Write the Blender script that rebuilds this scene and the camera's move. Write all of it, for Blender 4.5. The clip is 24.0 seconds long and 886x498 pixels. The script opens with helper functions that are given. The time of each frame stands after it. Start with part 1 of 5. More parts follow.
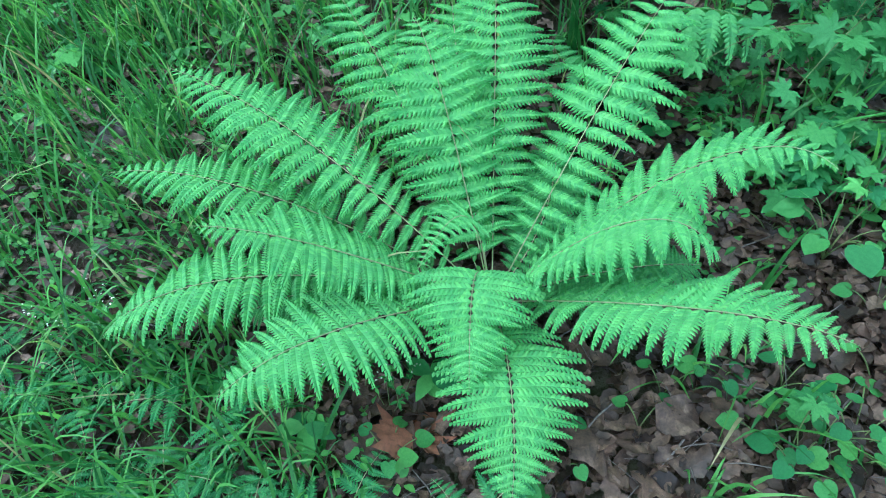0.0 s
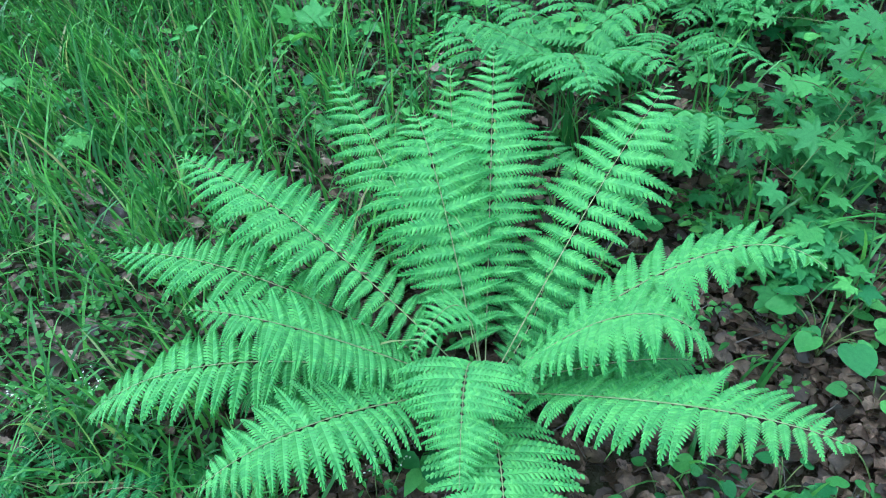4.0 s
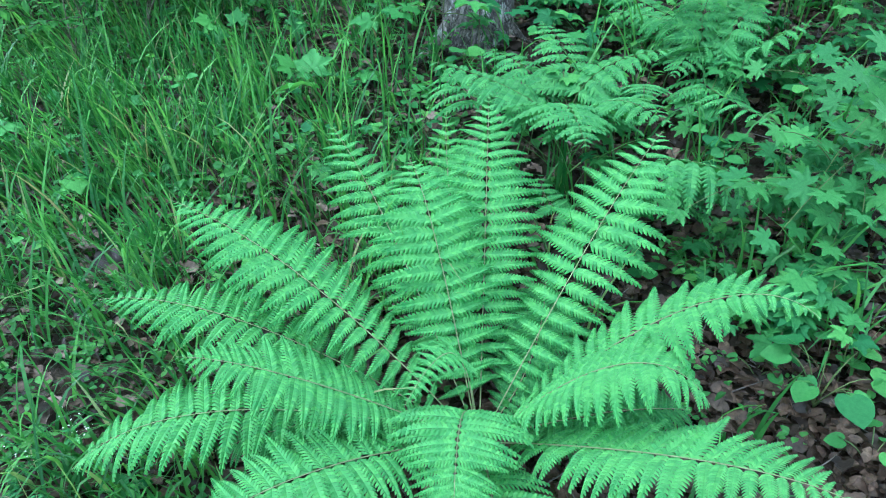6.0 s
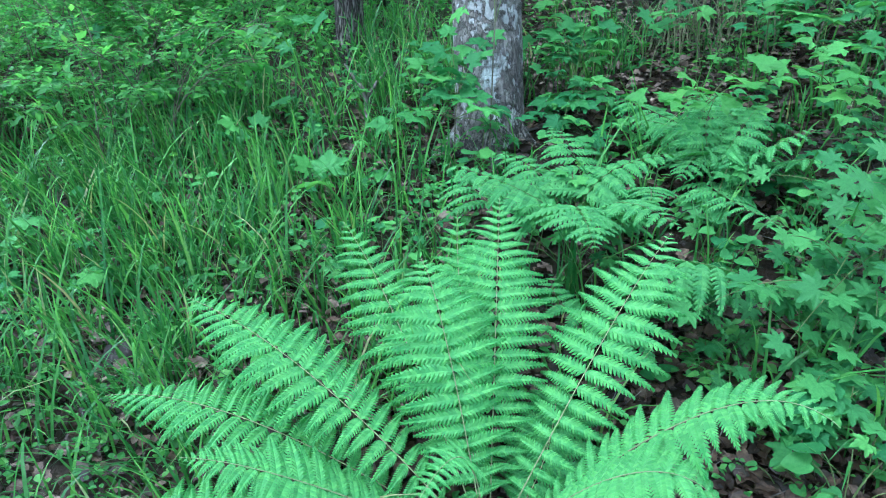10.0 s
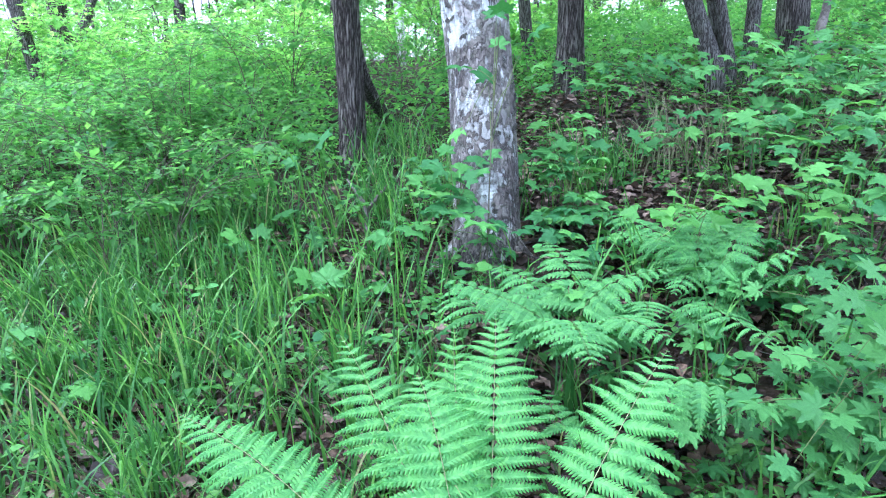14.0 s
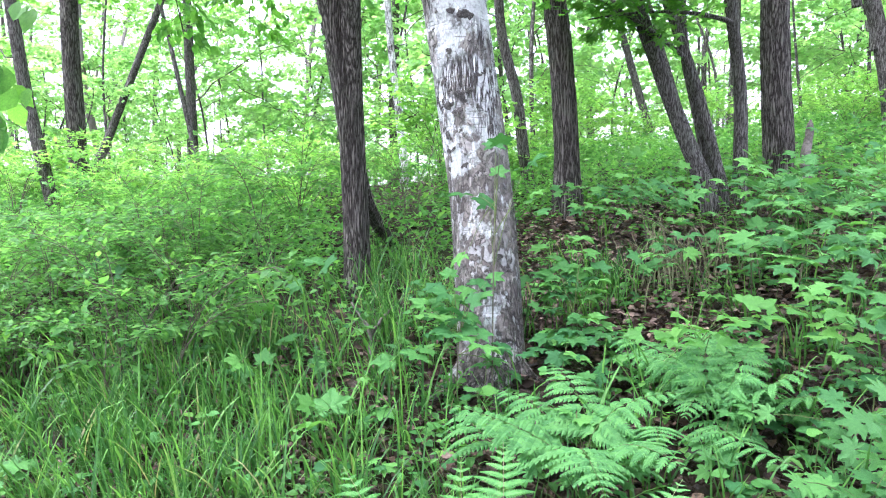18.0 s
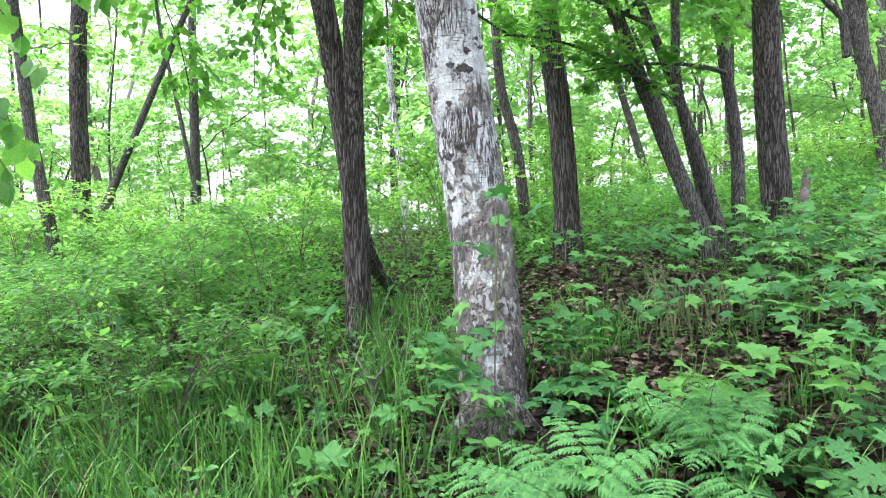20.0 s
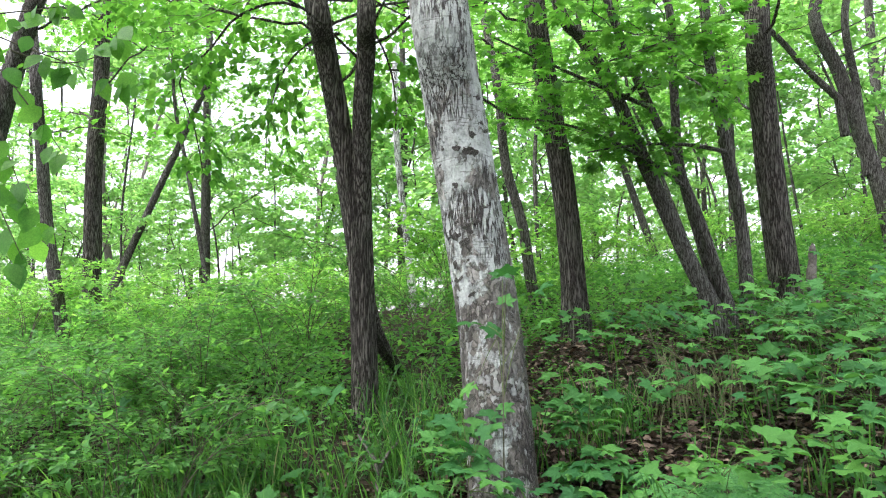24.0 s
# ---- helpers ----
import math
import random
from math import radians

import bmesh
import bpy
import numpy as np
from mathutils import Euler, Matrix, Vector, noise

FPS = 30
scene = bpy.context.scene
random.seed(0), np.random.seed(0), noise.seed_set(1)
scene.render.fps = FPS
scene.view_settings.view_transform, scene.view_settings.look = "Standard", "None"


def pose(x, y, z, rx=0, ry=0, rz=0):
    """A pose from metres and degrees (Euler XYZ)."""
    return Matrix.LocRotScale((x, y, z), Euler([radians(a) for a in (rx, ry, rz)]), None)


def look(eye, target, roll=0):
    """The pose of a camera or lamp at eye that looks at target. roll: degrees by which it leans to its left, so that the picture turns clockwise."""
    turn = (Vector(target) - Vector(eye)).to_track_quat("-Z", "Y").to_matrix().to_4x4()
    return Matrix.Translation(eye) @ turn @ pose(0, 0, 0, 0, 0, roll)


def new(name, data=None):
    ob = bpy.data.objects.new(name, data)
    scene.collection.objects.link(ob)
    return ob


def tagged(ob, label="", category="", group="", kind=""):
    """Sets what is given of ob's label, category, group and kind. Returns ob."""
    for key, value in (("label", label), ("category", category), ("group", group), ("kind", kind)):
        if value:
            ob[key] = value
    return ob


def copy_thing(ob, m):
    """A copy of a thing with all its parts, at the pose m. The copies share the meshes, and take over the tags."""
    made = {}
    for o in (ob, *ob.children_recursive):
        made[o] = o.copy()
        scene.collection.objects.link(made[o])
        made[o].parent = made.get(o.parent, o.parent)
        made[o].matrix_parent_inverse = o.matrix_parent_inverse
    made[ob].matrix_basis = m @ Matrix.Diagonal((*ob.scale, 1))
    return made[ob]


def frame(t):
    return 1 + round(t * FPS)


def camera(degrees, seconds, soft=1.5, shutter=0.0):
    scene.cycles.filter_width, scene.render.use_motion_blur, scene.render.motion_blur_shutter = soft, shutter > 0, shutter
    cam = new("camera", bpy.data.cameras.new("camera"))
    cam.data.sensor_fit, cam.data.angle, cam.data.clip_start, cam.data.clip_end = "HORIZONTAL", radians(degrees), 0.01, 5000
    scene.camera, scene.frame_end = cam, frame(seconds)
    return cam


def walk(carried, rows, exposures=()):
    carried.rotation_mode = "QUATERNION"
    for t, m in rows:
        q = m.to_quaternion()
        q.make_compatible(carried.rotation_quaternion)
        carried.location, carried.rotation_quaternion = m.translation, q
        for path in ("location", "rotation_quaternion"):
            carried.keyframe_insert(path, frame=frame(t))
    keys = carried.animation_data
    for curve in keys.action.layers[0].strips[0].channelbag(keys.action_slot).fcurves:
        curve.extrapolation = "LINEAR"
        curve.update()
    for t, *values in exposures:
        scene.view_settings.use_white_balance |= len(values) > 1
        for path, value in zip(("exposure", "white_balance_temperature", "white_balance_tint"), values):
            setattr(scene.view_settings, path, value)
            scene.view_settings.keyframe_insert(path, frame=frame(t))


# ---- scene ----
cam = camera(67.1, 24.0, soft=1.1)
# seconds, eye x, y, z, and turn about x, y, z
ROWS = [
    (0, -0, -0, 1.5, 49, 2.2, -0),
    (0.5, -0.0009, -0.0019, 1.5009, 49.87, 2.08, 0.17),
    (1, -0.0008, -0.0023, 1.5009, 50.75, 1.99, 0.21),
    (1.5, -0.0003, -0.0019, 1.5014, 51.64, 1.98, 0.15),
    (2, 0.0002, -0.0015, 1.5019, 52.45, 1.74, 0.2),
    (2.5, 0.0019, 0.0012, 1.5039, 53.3, 1.53, 0.32),
    (4.5, 0.0039, -0.0003, 1.5127, 57.29, 0.77, 0.49),
    (5, 0.0051, -0, 1.5149, 58.24, 0.66, 0.46),
    (5.5, 0.0045, -0, 1.517, 59.18, 0.5, 0.4),
    (6, 0.0051, 0.0026, 1.5187, 59.99, 0.46, 0.35),
    (6.5, 0.0058, 0.0036, 1.5205, 60.91, 0.37, 0.52),
    (7, 0.0054, 0.0051, 1.5218, 61.79, 0.23, 0.64),
    (7.5, 0.0058, 0.0053, 1.5224, 62.81, 0.16, 0.76),
    (8, 0.007, 0.0057, 1.522, 63.73, 0.21, 0.9),
    (8.5, 0.0075, 0.0054, 1.5236, 64.76, 0.22, 1),
    (9, 0.0067, 0.0026, 1.5275, 65.7, 0.29, 1.13),
    (9.5, 0.0055, 0.0008, 1.5314, 66.87, 0.32, 1.27),
    (10, 0.0052, 0.0009, 1.5335, 68.01, 0.24, 1.46),
    (10.5, 0.0071, 0.0022, 1.5376, 69.2, 0.23, 1.66),
    (12.5, 0.0104, -0.0009, 1.5509, 73.35, 0.27, 1.87),
    (13, 0.0105, -0.003, 1.5518, 74.56, 0.07, 1.78),
    (13.5, 0.011, -0.0057, 1.5566, 75.84, 0.04, 1.62),
    (14, 0.0117, -0.0069, 1.5619, 77.06, -0.03, 1.49),
    (14.5, 0.0086, -0.0113, 1.565, 78.46, -0.07, 1.38),
    (15, 0.0068, -0.0125, 1.5676, 79.79, 0.08, 1.42),
    (15.5, 0.0047, -0.0157, 1.5711, 81.24, -0.09, 1.57),
    (16, 0.0064, -0.0183, 1.5742, 82.58, -0.06, 1.67),
    (16.5, 0.0072, -0.0174, 1.5748, 83.97, 0.2, 1.69),
    (17, 0.0063, -0.0164, 1.576, 85.13, 0.28, 1.66),
    (17.5, 0.0072, -0.0197, 1.5795, 86.23, 0.42, 1.65),
    (18, 0.0074, -0.0211, 1.5832, 87.18, 0.65, 1.62),
    (18.5, 0.0075, -0.02, 1.5848, 88.22, 0.82, 1.6),
    (20.5, 0.0078, -0.0333, 1.5963, 92.12, 1.04, 1.75),
    (21, 0.0089, -0.0348, 1.5986, 93.04, 0.98, 1.87),
    (21.5, 0.0082, -0.0366, 1.5992, 93.96, 1.07, 1.97),
    (22, 0.007, -0.0375, 1.6009, 94.77, 1, 2.04),
    (22.5, 0.0093, -0.0374, 1.6037, 95.6, 1.01, 2.18),
    (23, 0.0083, -0.0364, 1.6054, 96.33, 1.07, 2.27),
    (23.5, 0.008, -0.0374, 1.6094, 97.01, 1.14, 2.3),
    (24, 0.0092, -0.0403, 1.612, 97.65, 1.19, 2.34),
]
EXPOSURES = [
    (0.0, 2.38, 4700, 5),
    (10.0, 2.47, 4700, 9),
    (14.0, 2.83, 4950, 26),
    (17.0, 2.9, 5500, 31),
    (21.0, 2.42, 5950, 24),
    (24.0, 2.1, 6150, 19),
]
walk(cam, [(t, pose(x, y, z, rx, ry, rz)) for t, x, y, z, rx, ry, rz in ROWS], EXPOSURES)

# ---- light: a bright overcast sky over a thin wood ----
SUN_UP, SUN_ROUND = 66.0, -120.0
world = bpy.data.worlds.new("overcast_sky")
scene.world = world
world.use_nodes = True
wn = world.node_tree
wn.nodes.clear()
sky = wn.nodes.new("ShaderNodeTexSky")
sky.sky_type, sky.sun_disc = "NISHITA", False
sky.sun_elevation, sky.sun_rotation = radians(SUN_UP), radians(SUN_ROUND)
sky.air_density, sky.dust_density = 1.4, 4.0
pale = wn.nodes.new("ShaderNodeHueSaturation")
pale.inputs["Saturation"].default_value = 0.3
back = wn.nodes.new("ShaderNodeBackground")
back.inputs["Strength"].default_value = 0.15
wout = wn.nodes.new("ShaderNodeOutputWorld")
wn.links.new(sky.outputs[0], pale.inputs["Color"])
wn.links.new(pale.outputs[0], back.inputs["Color"])
wn.links.new(back.outputs[0], wout.inputs["Surface"])
lamp = bpy.data.lights.new("sun", "SUN")
lamp.energy, lamp.angle, lamp.color = 1.4, radians(60), (1.0, 0.96, 0.88)
a, e = radians(SUN_ROUND), radians(SUN_UP)
new("sun", lamp).matrix_world = look((math.sin(a) * math.cos(e) * 60, math.cos(a) * math.cos(e) * 60, math.sin(e) * 60), (0, 0, 0))


# ---- materials ----
def ramp(nt, stops):
    node = nt.nodes.new("ShaderNodeValToRGB")
    el = node.color_ramp.elements
    while len(el) < len(stops):
        el.new(0.5)
    for k, (p, c) in enumerate(stops):
        el[k].position, el[k].color = p, (*c, 1)
    return node


def fresh(name):
    m = bpy.data.materials.new(name)
    m.use_nodes = True
    nt = m.node_tree
    nt.nodes.clear()
    return m, nt, nt.nodes.new("ShaderNodeOutputMaterial")


def varied(nt):
    """A number from 0 to 1 that differs from piece to piece."""
    info, geo = nt.nodes.new("ShaderNodeObjectInfo"), nt.nodes.new("ShaderNodeNewGeometry")
    add, fr = nt.nodes.new("ShaderNodeMath"), nt.nodes.new("ShaderNodeMath")
    fr.operation = "FRACT"
    nt.links.new(info.outputs["Random"], add.inputs[0])
    nt.links.new(geo.outputs["Random Per Island"], add.inputs[1])
    nt.links.new(add.outputs[0], fr.inputs[0])
    return fr.outputs[0]


def noise_tex(nt, scale, detail=3.0, stretch=None, rough=0.55, coord="Object"):
    tc, mp, no = nt.nodes.new("ShaderNodeTexCoord"), nt.nodes.new("ShaderNodeMapping"), nt.nodes.new("ShaderNodeTexNoise")
    if stretch:
        mp.inputs["Scale"].default_value = stretch
    no.inputs["Scale"].default_value, no.inputs["Detail"].default_value, no.inputs["Roughness"].default_value = scale, detail, rough
    nt.links.new(tc.outputs[coord], mp.inputs["Vector"])
    nt.links.new(mp.outputs[0], no.inputs["Vector"])
    return no


def mixed(nt, kind, fac, a, b):
    n = nt.nodes.new("ShaderNodeMix")
    n.data_type, n.blend_type = "RGBA", kind
    for sock, v in ((n.inputs[0], fac), (n.inputs[6], a), (n.inputs[7], b)):
        if isinstance(v, (int, float)):
            sock.default_value = v
        elif isinstance(v, tuple):
            sock.default_value = (*v, 1)
        else:
            nt.links.new(v, sock)
    return n.outputs[2]


def leaf_mat(name, stops, through_light=0.35, rough=0.5, gloss=0.35, grain=60.0, spots=0.25):
    """Thin foliage: a glossy skin that lets part of the light through."""
    m, nt, out = fresh(name)
    r = ramp(nt, stops)
    nt.links.new(varied(nt), r.inputs[0])
    fine = noise_tex(nt, grain, 4)
    blotch = noise_tex(nt, 7.0, 2)
    g = ramp(nt, [(0.3, (1 - spots,) * 3), (0.7, (1 + spots * 0.4,) * 3)])
    nt.links.new(fine.outputs[0], g.inputs[0])
    g2 = ramp(nt, [(0.3, (0.78, 0.84, 0.8)), (0.7, (1.08, 1.04, 1.0))])
    nt.links.new(blotch.outputs[0], g2.inputs[0])
    c = mixed(nt, "MULTIPLY", 1.0, mixed(nt, "MULTIPLY", 1.0, r.outputs[0], g.outputs[0]), g2.outputs[0])
    p = nt.nodes.new("ShaderNodeBsdfPrincipled")
    p.inputs["Roughness"].default_value = rough
    p.inputs["Specular IOR Level"].default_value = gloss
    bump = nt.nodes.new("ShaderNodeBump")
    bump.inputs["Strength"].default_value, bump.inputs["Distance"].default_value = 0.2, 0.002
    nt.links.new(fine.outputs[0], bump.inputs["Height"])
    nt.links.new(bump.outputs[0], p.inputs["Normal"])
    nt.links.new(c, p.inputs["Base Color"])
    tr = nt.nodes.new("ShaderNodeBsdfTranslucent")
    nt.links.new(mixed(nt, "MULTIPLY", 1.0, c, (1.35, 1.3, 0.8)), tr.inputs["Color"])
    mx = nt.nodes.new("ShaderNodeMixShader")
    mx.inputs[0].default_value = through_light
    nt.links.new(p.outputs[0], mx.inputs[1])
    nt.links.new(tr.outputs[0], mx.inputs[2])
    nt.links.new(mx.outputs[0], out.inputs[0])
    return m


def rough_mat(name, stops, scale, stretch=None, rough=0.9, bump=0.6, depth=0.02, second=None, detail=6.0, per_piece=0.0):
    """Bark, wood, soil: two scales of noise for colour and relief."""
    m, nt, out = fresh(name)
    big, fine = noise_tex(nt, scale, detail, stretch, 0.62), noise_tex(nt, scale * 5.3, 5, stretch, 0.7)
    r = ramp(nt, stops)
    nt.links.new(big.outputs[0], r.inputs[0])
    g = ramp(nt, [(0.3, (0.6, 0.6, 0.6)), (0.7, (1.2, 1.2, 1.2))])
    nt.links.new(fine.outputs[0], g.inputs[0])
    c = mixed(nt, "MULTIPLY", 1.0, r.outputs[0], g.outputs[0])
    if second:
        sc, lo, hi, colour = second
        n2 = noise_tex(nt, sc, 4)
        k = ramp(nt, [(lo, (0, 0, 0)), (hi, (1, 1, 1))])
        nt.links.new(n2.outputs[0], k.inputs[0])
        c = mixed(nt, "MIX", k.outputs[0], c, colour)
    if per_piece:
        v = ramp(nt, [(0, (1 - per_piece,) * 3), (1, (1 + per_piece,) * 3)])
        nt.links.new(varied(nt), v.inputs[0])
        c = mixed(nt, "MULTIPLY", 1.0, c, v.outputs[0])
    p = nt.nodes.new("ShaderNodeBsdfPrincipled")
    p.inputs["Roughness"].default_value = rough
    p.inputs["Specular IOR Level"].default_value = 0.25
    nt.links.new(c, p.inputs["Base Color"])
    h = nt.nodes.new("ShaderNodeMath")
    h.operation = "MULTIPLY_ADD"
    h.inputs[1].default_value = 0.35
    nt.links.new(fine.outputs[0], h.inputs[0])
    nt.links.new(big.outputs[0], h.inputs[2])
    b = nt.nodes.new("ShaderNodeBump")
    b.inputs["Strength"].default_value, b.inputs["Distance"].default_value = bump, depth
    nt.links.new(h.outputs[0], b.inputs["Height"])
    nt.links.new(b.outputs[0], p.inputs["Normal"])
    nt.links.new(p.outputs[0], out.inputs[0])
    return m


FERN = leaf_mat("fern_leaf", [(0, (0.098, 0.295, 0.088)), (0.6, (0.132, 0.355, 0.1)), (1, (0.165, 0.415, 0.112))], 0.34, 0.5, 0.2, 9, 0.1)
# the back ferns' duller green; also painted shade on the large fern's lower fronds
FERN_DARK = leaf_mat("fern_leaf_dull_and_shaded", [(0, (0.074, 0.23, 0.07)), (1, (0.118, 0.315, 0.086))], 0.34, 0.55, 0.18)
FERN_YOUNG = leaf_mat("young_fern_leaf", [(0, (0.05, 0.18, 0.06)), (1, (0.09, 0.27, 0.08))], 0.34, 0.55, 0.2)
STALK = rough_mat("fern_stalk", [(0.3, (0.2, 0.25, 0.1)), (0.7, (0.3, 0.31, 0.15))], 60, rough=0.6, bump=0.3, depth=0.002)
DARK_STALK = rough_mat("dark_stalk", [(0.3, (0.03, 0.025, 0.015)), (0.7, (0.08, 0.06, 0.03))], 60, rough=0.6, bump=0.3, depth=0.002)
GREEN_STALK = rough_mat("green_stalk", [(0.3, (0.06, 0.12, 0.03)), (0.7, (0.14, 0.16, 0.05))], 50, rough=0.6, bump=0.3, depth=0.002)
MAPLE = leaf_mat("maple_leaf", [(0, (0.048, 0.17, 0.05)), (1, (0.098, 0.275, 0.066))], 0.35, 0.55, 0.2)
SEEDLING = leaf_mat("seedling_leaf", [(0, (0.038, 0.15, 0.046)), (0.7, (0.085, 0.255, 0.06)), (1, (0.13, 0.34, 0.075))], 0.35, 0.6, 0.2)
LIME = leaf_mat("lime_leaf", [(0, (0.075, 0.235, 0.045)), (1, (0.12, 0.31, 0.055))], 0.4, 0.5, 0.3)
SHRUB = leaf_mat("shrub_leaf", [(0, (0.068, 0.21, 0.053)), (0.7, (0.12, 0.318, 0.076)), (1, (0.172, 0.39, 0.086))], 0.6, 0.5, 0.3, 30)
# lighter copy of the shrub leaf: open light at the back, put into colour
SHRUB_LIT = leaf_mat("lit_shrub_leaf", [(0, (0.13, 0.34, 0.075)), (1, (0.25, 0.5, 0.12))], 0.62, 0.55, 0.2, 30)
CANOPY = leaf_mat("canopy_leaf", [(0, (0.075, 0.245, 0.04)), (1, (0.16, 0.4, 0.07))], 0.6, 0.5, 0.3, 25)
# the whitish glare of the bright sky is mixed into this leaf colour
FAR_LEAF = leaf_mat("far_leaf_with_glare", [(0, (0.18, 0.41, 0.14)), (1, (0.33, 0.58, 0.24))], 0.65, 0.6, 0.2, 20)
GRASS = leaf_mat("grass_blade", [(0, (0.03, 0.115, 0.026)), (0.6, (0.08, 0.226, 0.048)), (0.95, (0.155, 0.375, 0.072)), (1, (0.3, 0.28, 0.15))], 0.4, 0.4, 0.35)
PETAL = leaf_mat("white_petal", [(0, (0.6, 0.62, 0.55)), (1, (0.75, 0.76, 0.7))], 0.3, 0.6, 0.2)
DEAD_LEAF = rough_mat("dead_leaf", [(0.3, (0.023, 0.015, 0.009)), (0.55, (0.066, 0.042, 0.027)), (0.8, (0.165, 0.113, 0.075))], 34, rough=0.5, bump=0.6, depth=0.004, per_piece=0.8)
PALE_LEAF = rough_mat("buff_dead_leaf", [(0.3, (0.09, 0.06, 0.043)), (0.7, (0.24, 0.175, 0.135))], 20, rough=0.7, bump=0.5, depth=0.004, per_piece=0.5)
RUST_LEAF = rough_mat("rust_leaf", [(0.3, (0.14, 0.055, 0.03)), (0.7, (0.27, 0.12, 0.065))], 14, rough=0.65, bump=0.5, depth=0.004, per_piece=0.2)
SOIL = rough_mat("leaf_mould", [(0.3, (0.014, 0.009, 0.006)), (0.55, (0.036, 0.023, 0.015)), (0.8, (0.075, 0.05, 0.034))], 14, bump=1.0, depth=0.03, second=(1.6, 0.5, 0.7, (0.035, 0.042, 0.018)))
FAR_BARK = rough_mat("pale_bark", [(0.3, (0.1, 0.085, 0.075)), (0.7, (0.22, 0.2, 0.18))], 8, (1, 1, 0.3), bump=0.4, depth=0.01)
DEAD_WOOD = rough_mat("dead_wood", [(0.3, (0.06, 0.052, 0.044)), (0.7, (0.165, 0.15, 0.13))], 40, bump=0.5, depth=0.004)
DRY_STALK = rough_mat("dry_stalk", [(0.3, (0.1, 0.12, 0.05)), (0.7, (0.24, 0.23, 0.13))], 40, rough=0.7, bump=0.2, depth=0.002, per_piece=0.3)
TWIG = rough_mat("twig_wood", [(0.3, (0.06, 0.056, 0.034)), (0.7, (0.14, 0.135, 0.09))], 40, bump=0.5, depth=0.004)


def math_node(nt, op, a, b):
    n = nt.nodes.new("ShaderNodeMath")
    n.operation = op
    for sock, v in zip(n.inputs, (a, b)):
        if isinstance(v, (int, float)):
            sock.default_value = v
        else:
            nt.links.new(v, sock)
    return n.outputs[0]


def masked(nt, tex, lo, hi):
    k = nt.nodes.new("ShaderNodeMapRange")
    k.inputs[1].default_value, k.inputs[2].default_value = lo, hi
    nt.links.new(tex, k.inputs[0])
    return k.outputs[0]


def plates(nt, scale, stretch, wander, feature="DISTANCE_TO_EDGE"):
    """Cracked plates: cells whose outlines wander."""
    tc, mp, vo = nt.nodes.new("ShaderNodeTexCoord"), nt.nodes.new("ShaderNodeMapping"), nt.nodes.new("ShaderNodeTexVoronoi")
    mp.inputs["Scale"].default_value = stretch
    no = noise_tex(nt, scale * 0.7, 4, stretch)
    off = nt.nodes.new("ShaderNodeVectorMath")
    off.operation = "MULTIPLY_ADD"
    off.inputs[1].default_value = (wander / scale,) * 3
    nt.links.new(tc.outputs["Object"], mp.inputs["Vector"])
    nt.links.new(no.outputs["Color"], off.inputs[0])
    nt.links.new(mp.outputs[0], off.inputs[2])
    vo.feature = feature
    vo.inputs["Scale"].default_value = scale
    nt.links.new(off.outputs[0], vo.inputs["Vector"])
    return vo


def ridged_bark(name, scale, stretch, deep, ridge, crest, depth, lichen=(0.12, 0.13, 0.1)):
    """Long ridges between dark furrows, flaky on top, with thin lichen."""
    m, nt, out = fresh(name)
    cell = plates(nt, scale, (1, 1, stretch), 3.6)
    ridge_h = masked(nt, cell.outputs["Distance"], 0.0, 0.3)
    fine = noise_tex(nt, scale * 3.2, 6, (1, 1, 0.35), 0.7)
    tone = noise_tex(nt, 7.0, 4)
    r = ramp(nt, [(0.0, deep), (0.4, ridge), (1.0, crest)])
    nt.links.new(math_node(nt, "MULTIPLY", ridge_h, math_node(nt, "ADD", fine.outputs[0], 0.42)), r.inputs[0])
    c = mixed(nt, "MIX", math_node(nt, "MULTIPLY", masked(nt, tone.outputs[0], 0.52, 0.72), 0.5), r.outputs[0], lichen)
    c = mixed(nt, "MIX", masked(nt, ridge_h, 0.4, 0.05), c, deep)
    p = nt.nodes.new("ShaderNodeBsdfPrincipled")
    p.inputs["Roughness"].default_value, p.inputs["Specular IOR Level"].default_value = 0.92, 0.2
    nt.links.new(c, p.inputs["Base Color"])
    b = nt.nodes.new("ShaderNodeBump")
    b.inputs["Strength"].default_value, b.inputs["Distance"].default_value = 1.0, depth
    nt.links.new(math_node(nt, "ADD", ridge_h, math_node(nt, "MULTIPLY", fine.outputs[0], 0.5)), b.inputs["Height"])
    nt.links.new(b.outputs[0], p.inputs["Normal"])
    nt.links.new(p.outputs[0], out.inputs[0])
    return m


OAK_BARK = ridged_bark("furrowed_bark", 62, 0.075, (0.022, 0.018, 0.015), (0.08, 0.072, 0.06), (0.2, 0.185, 0.16), 0.014)
GREY_BARK = ridged_bark("grey_bark", 80, 0.1, (0.03, 0.026, 0.022), (0.1, 0.095, 0.082), (0.19, 0.185, 0.165), 0.007, (0.16, 0.17, 0.14))


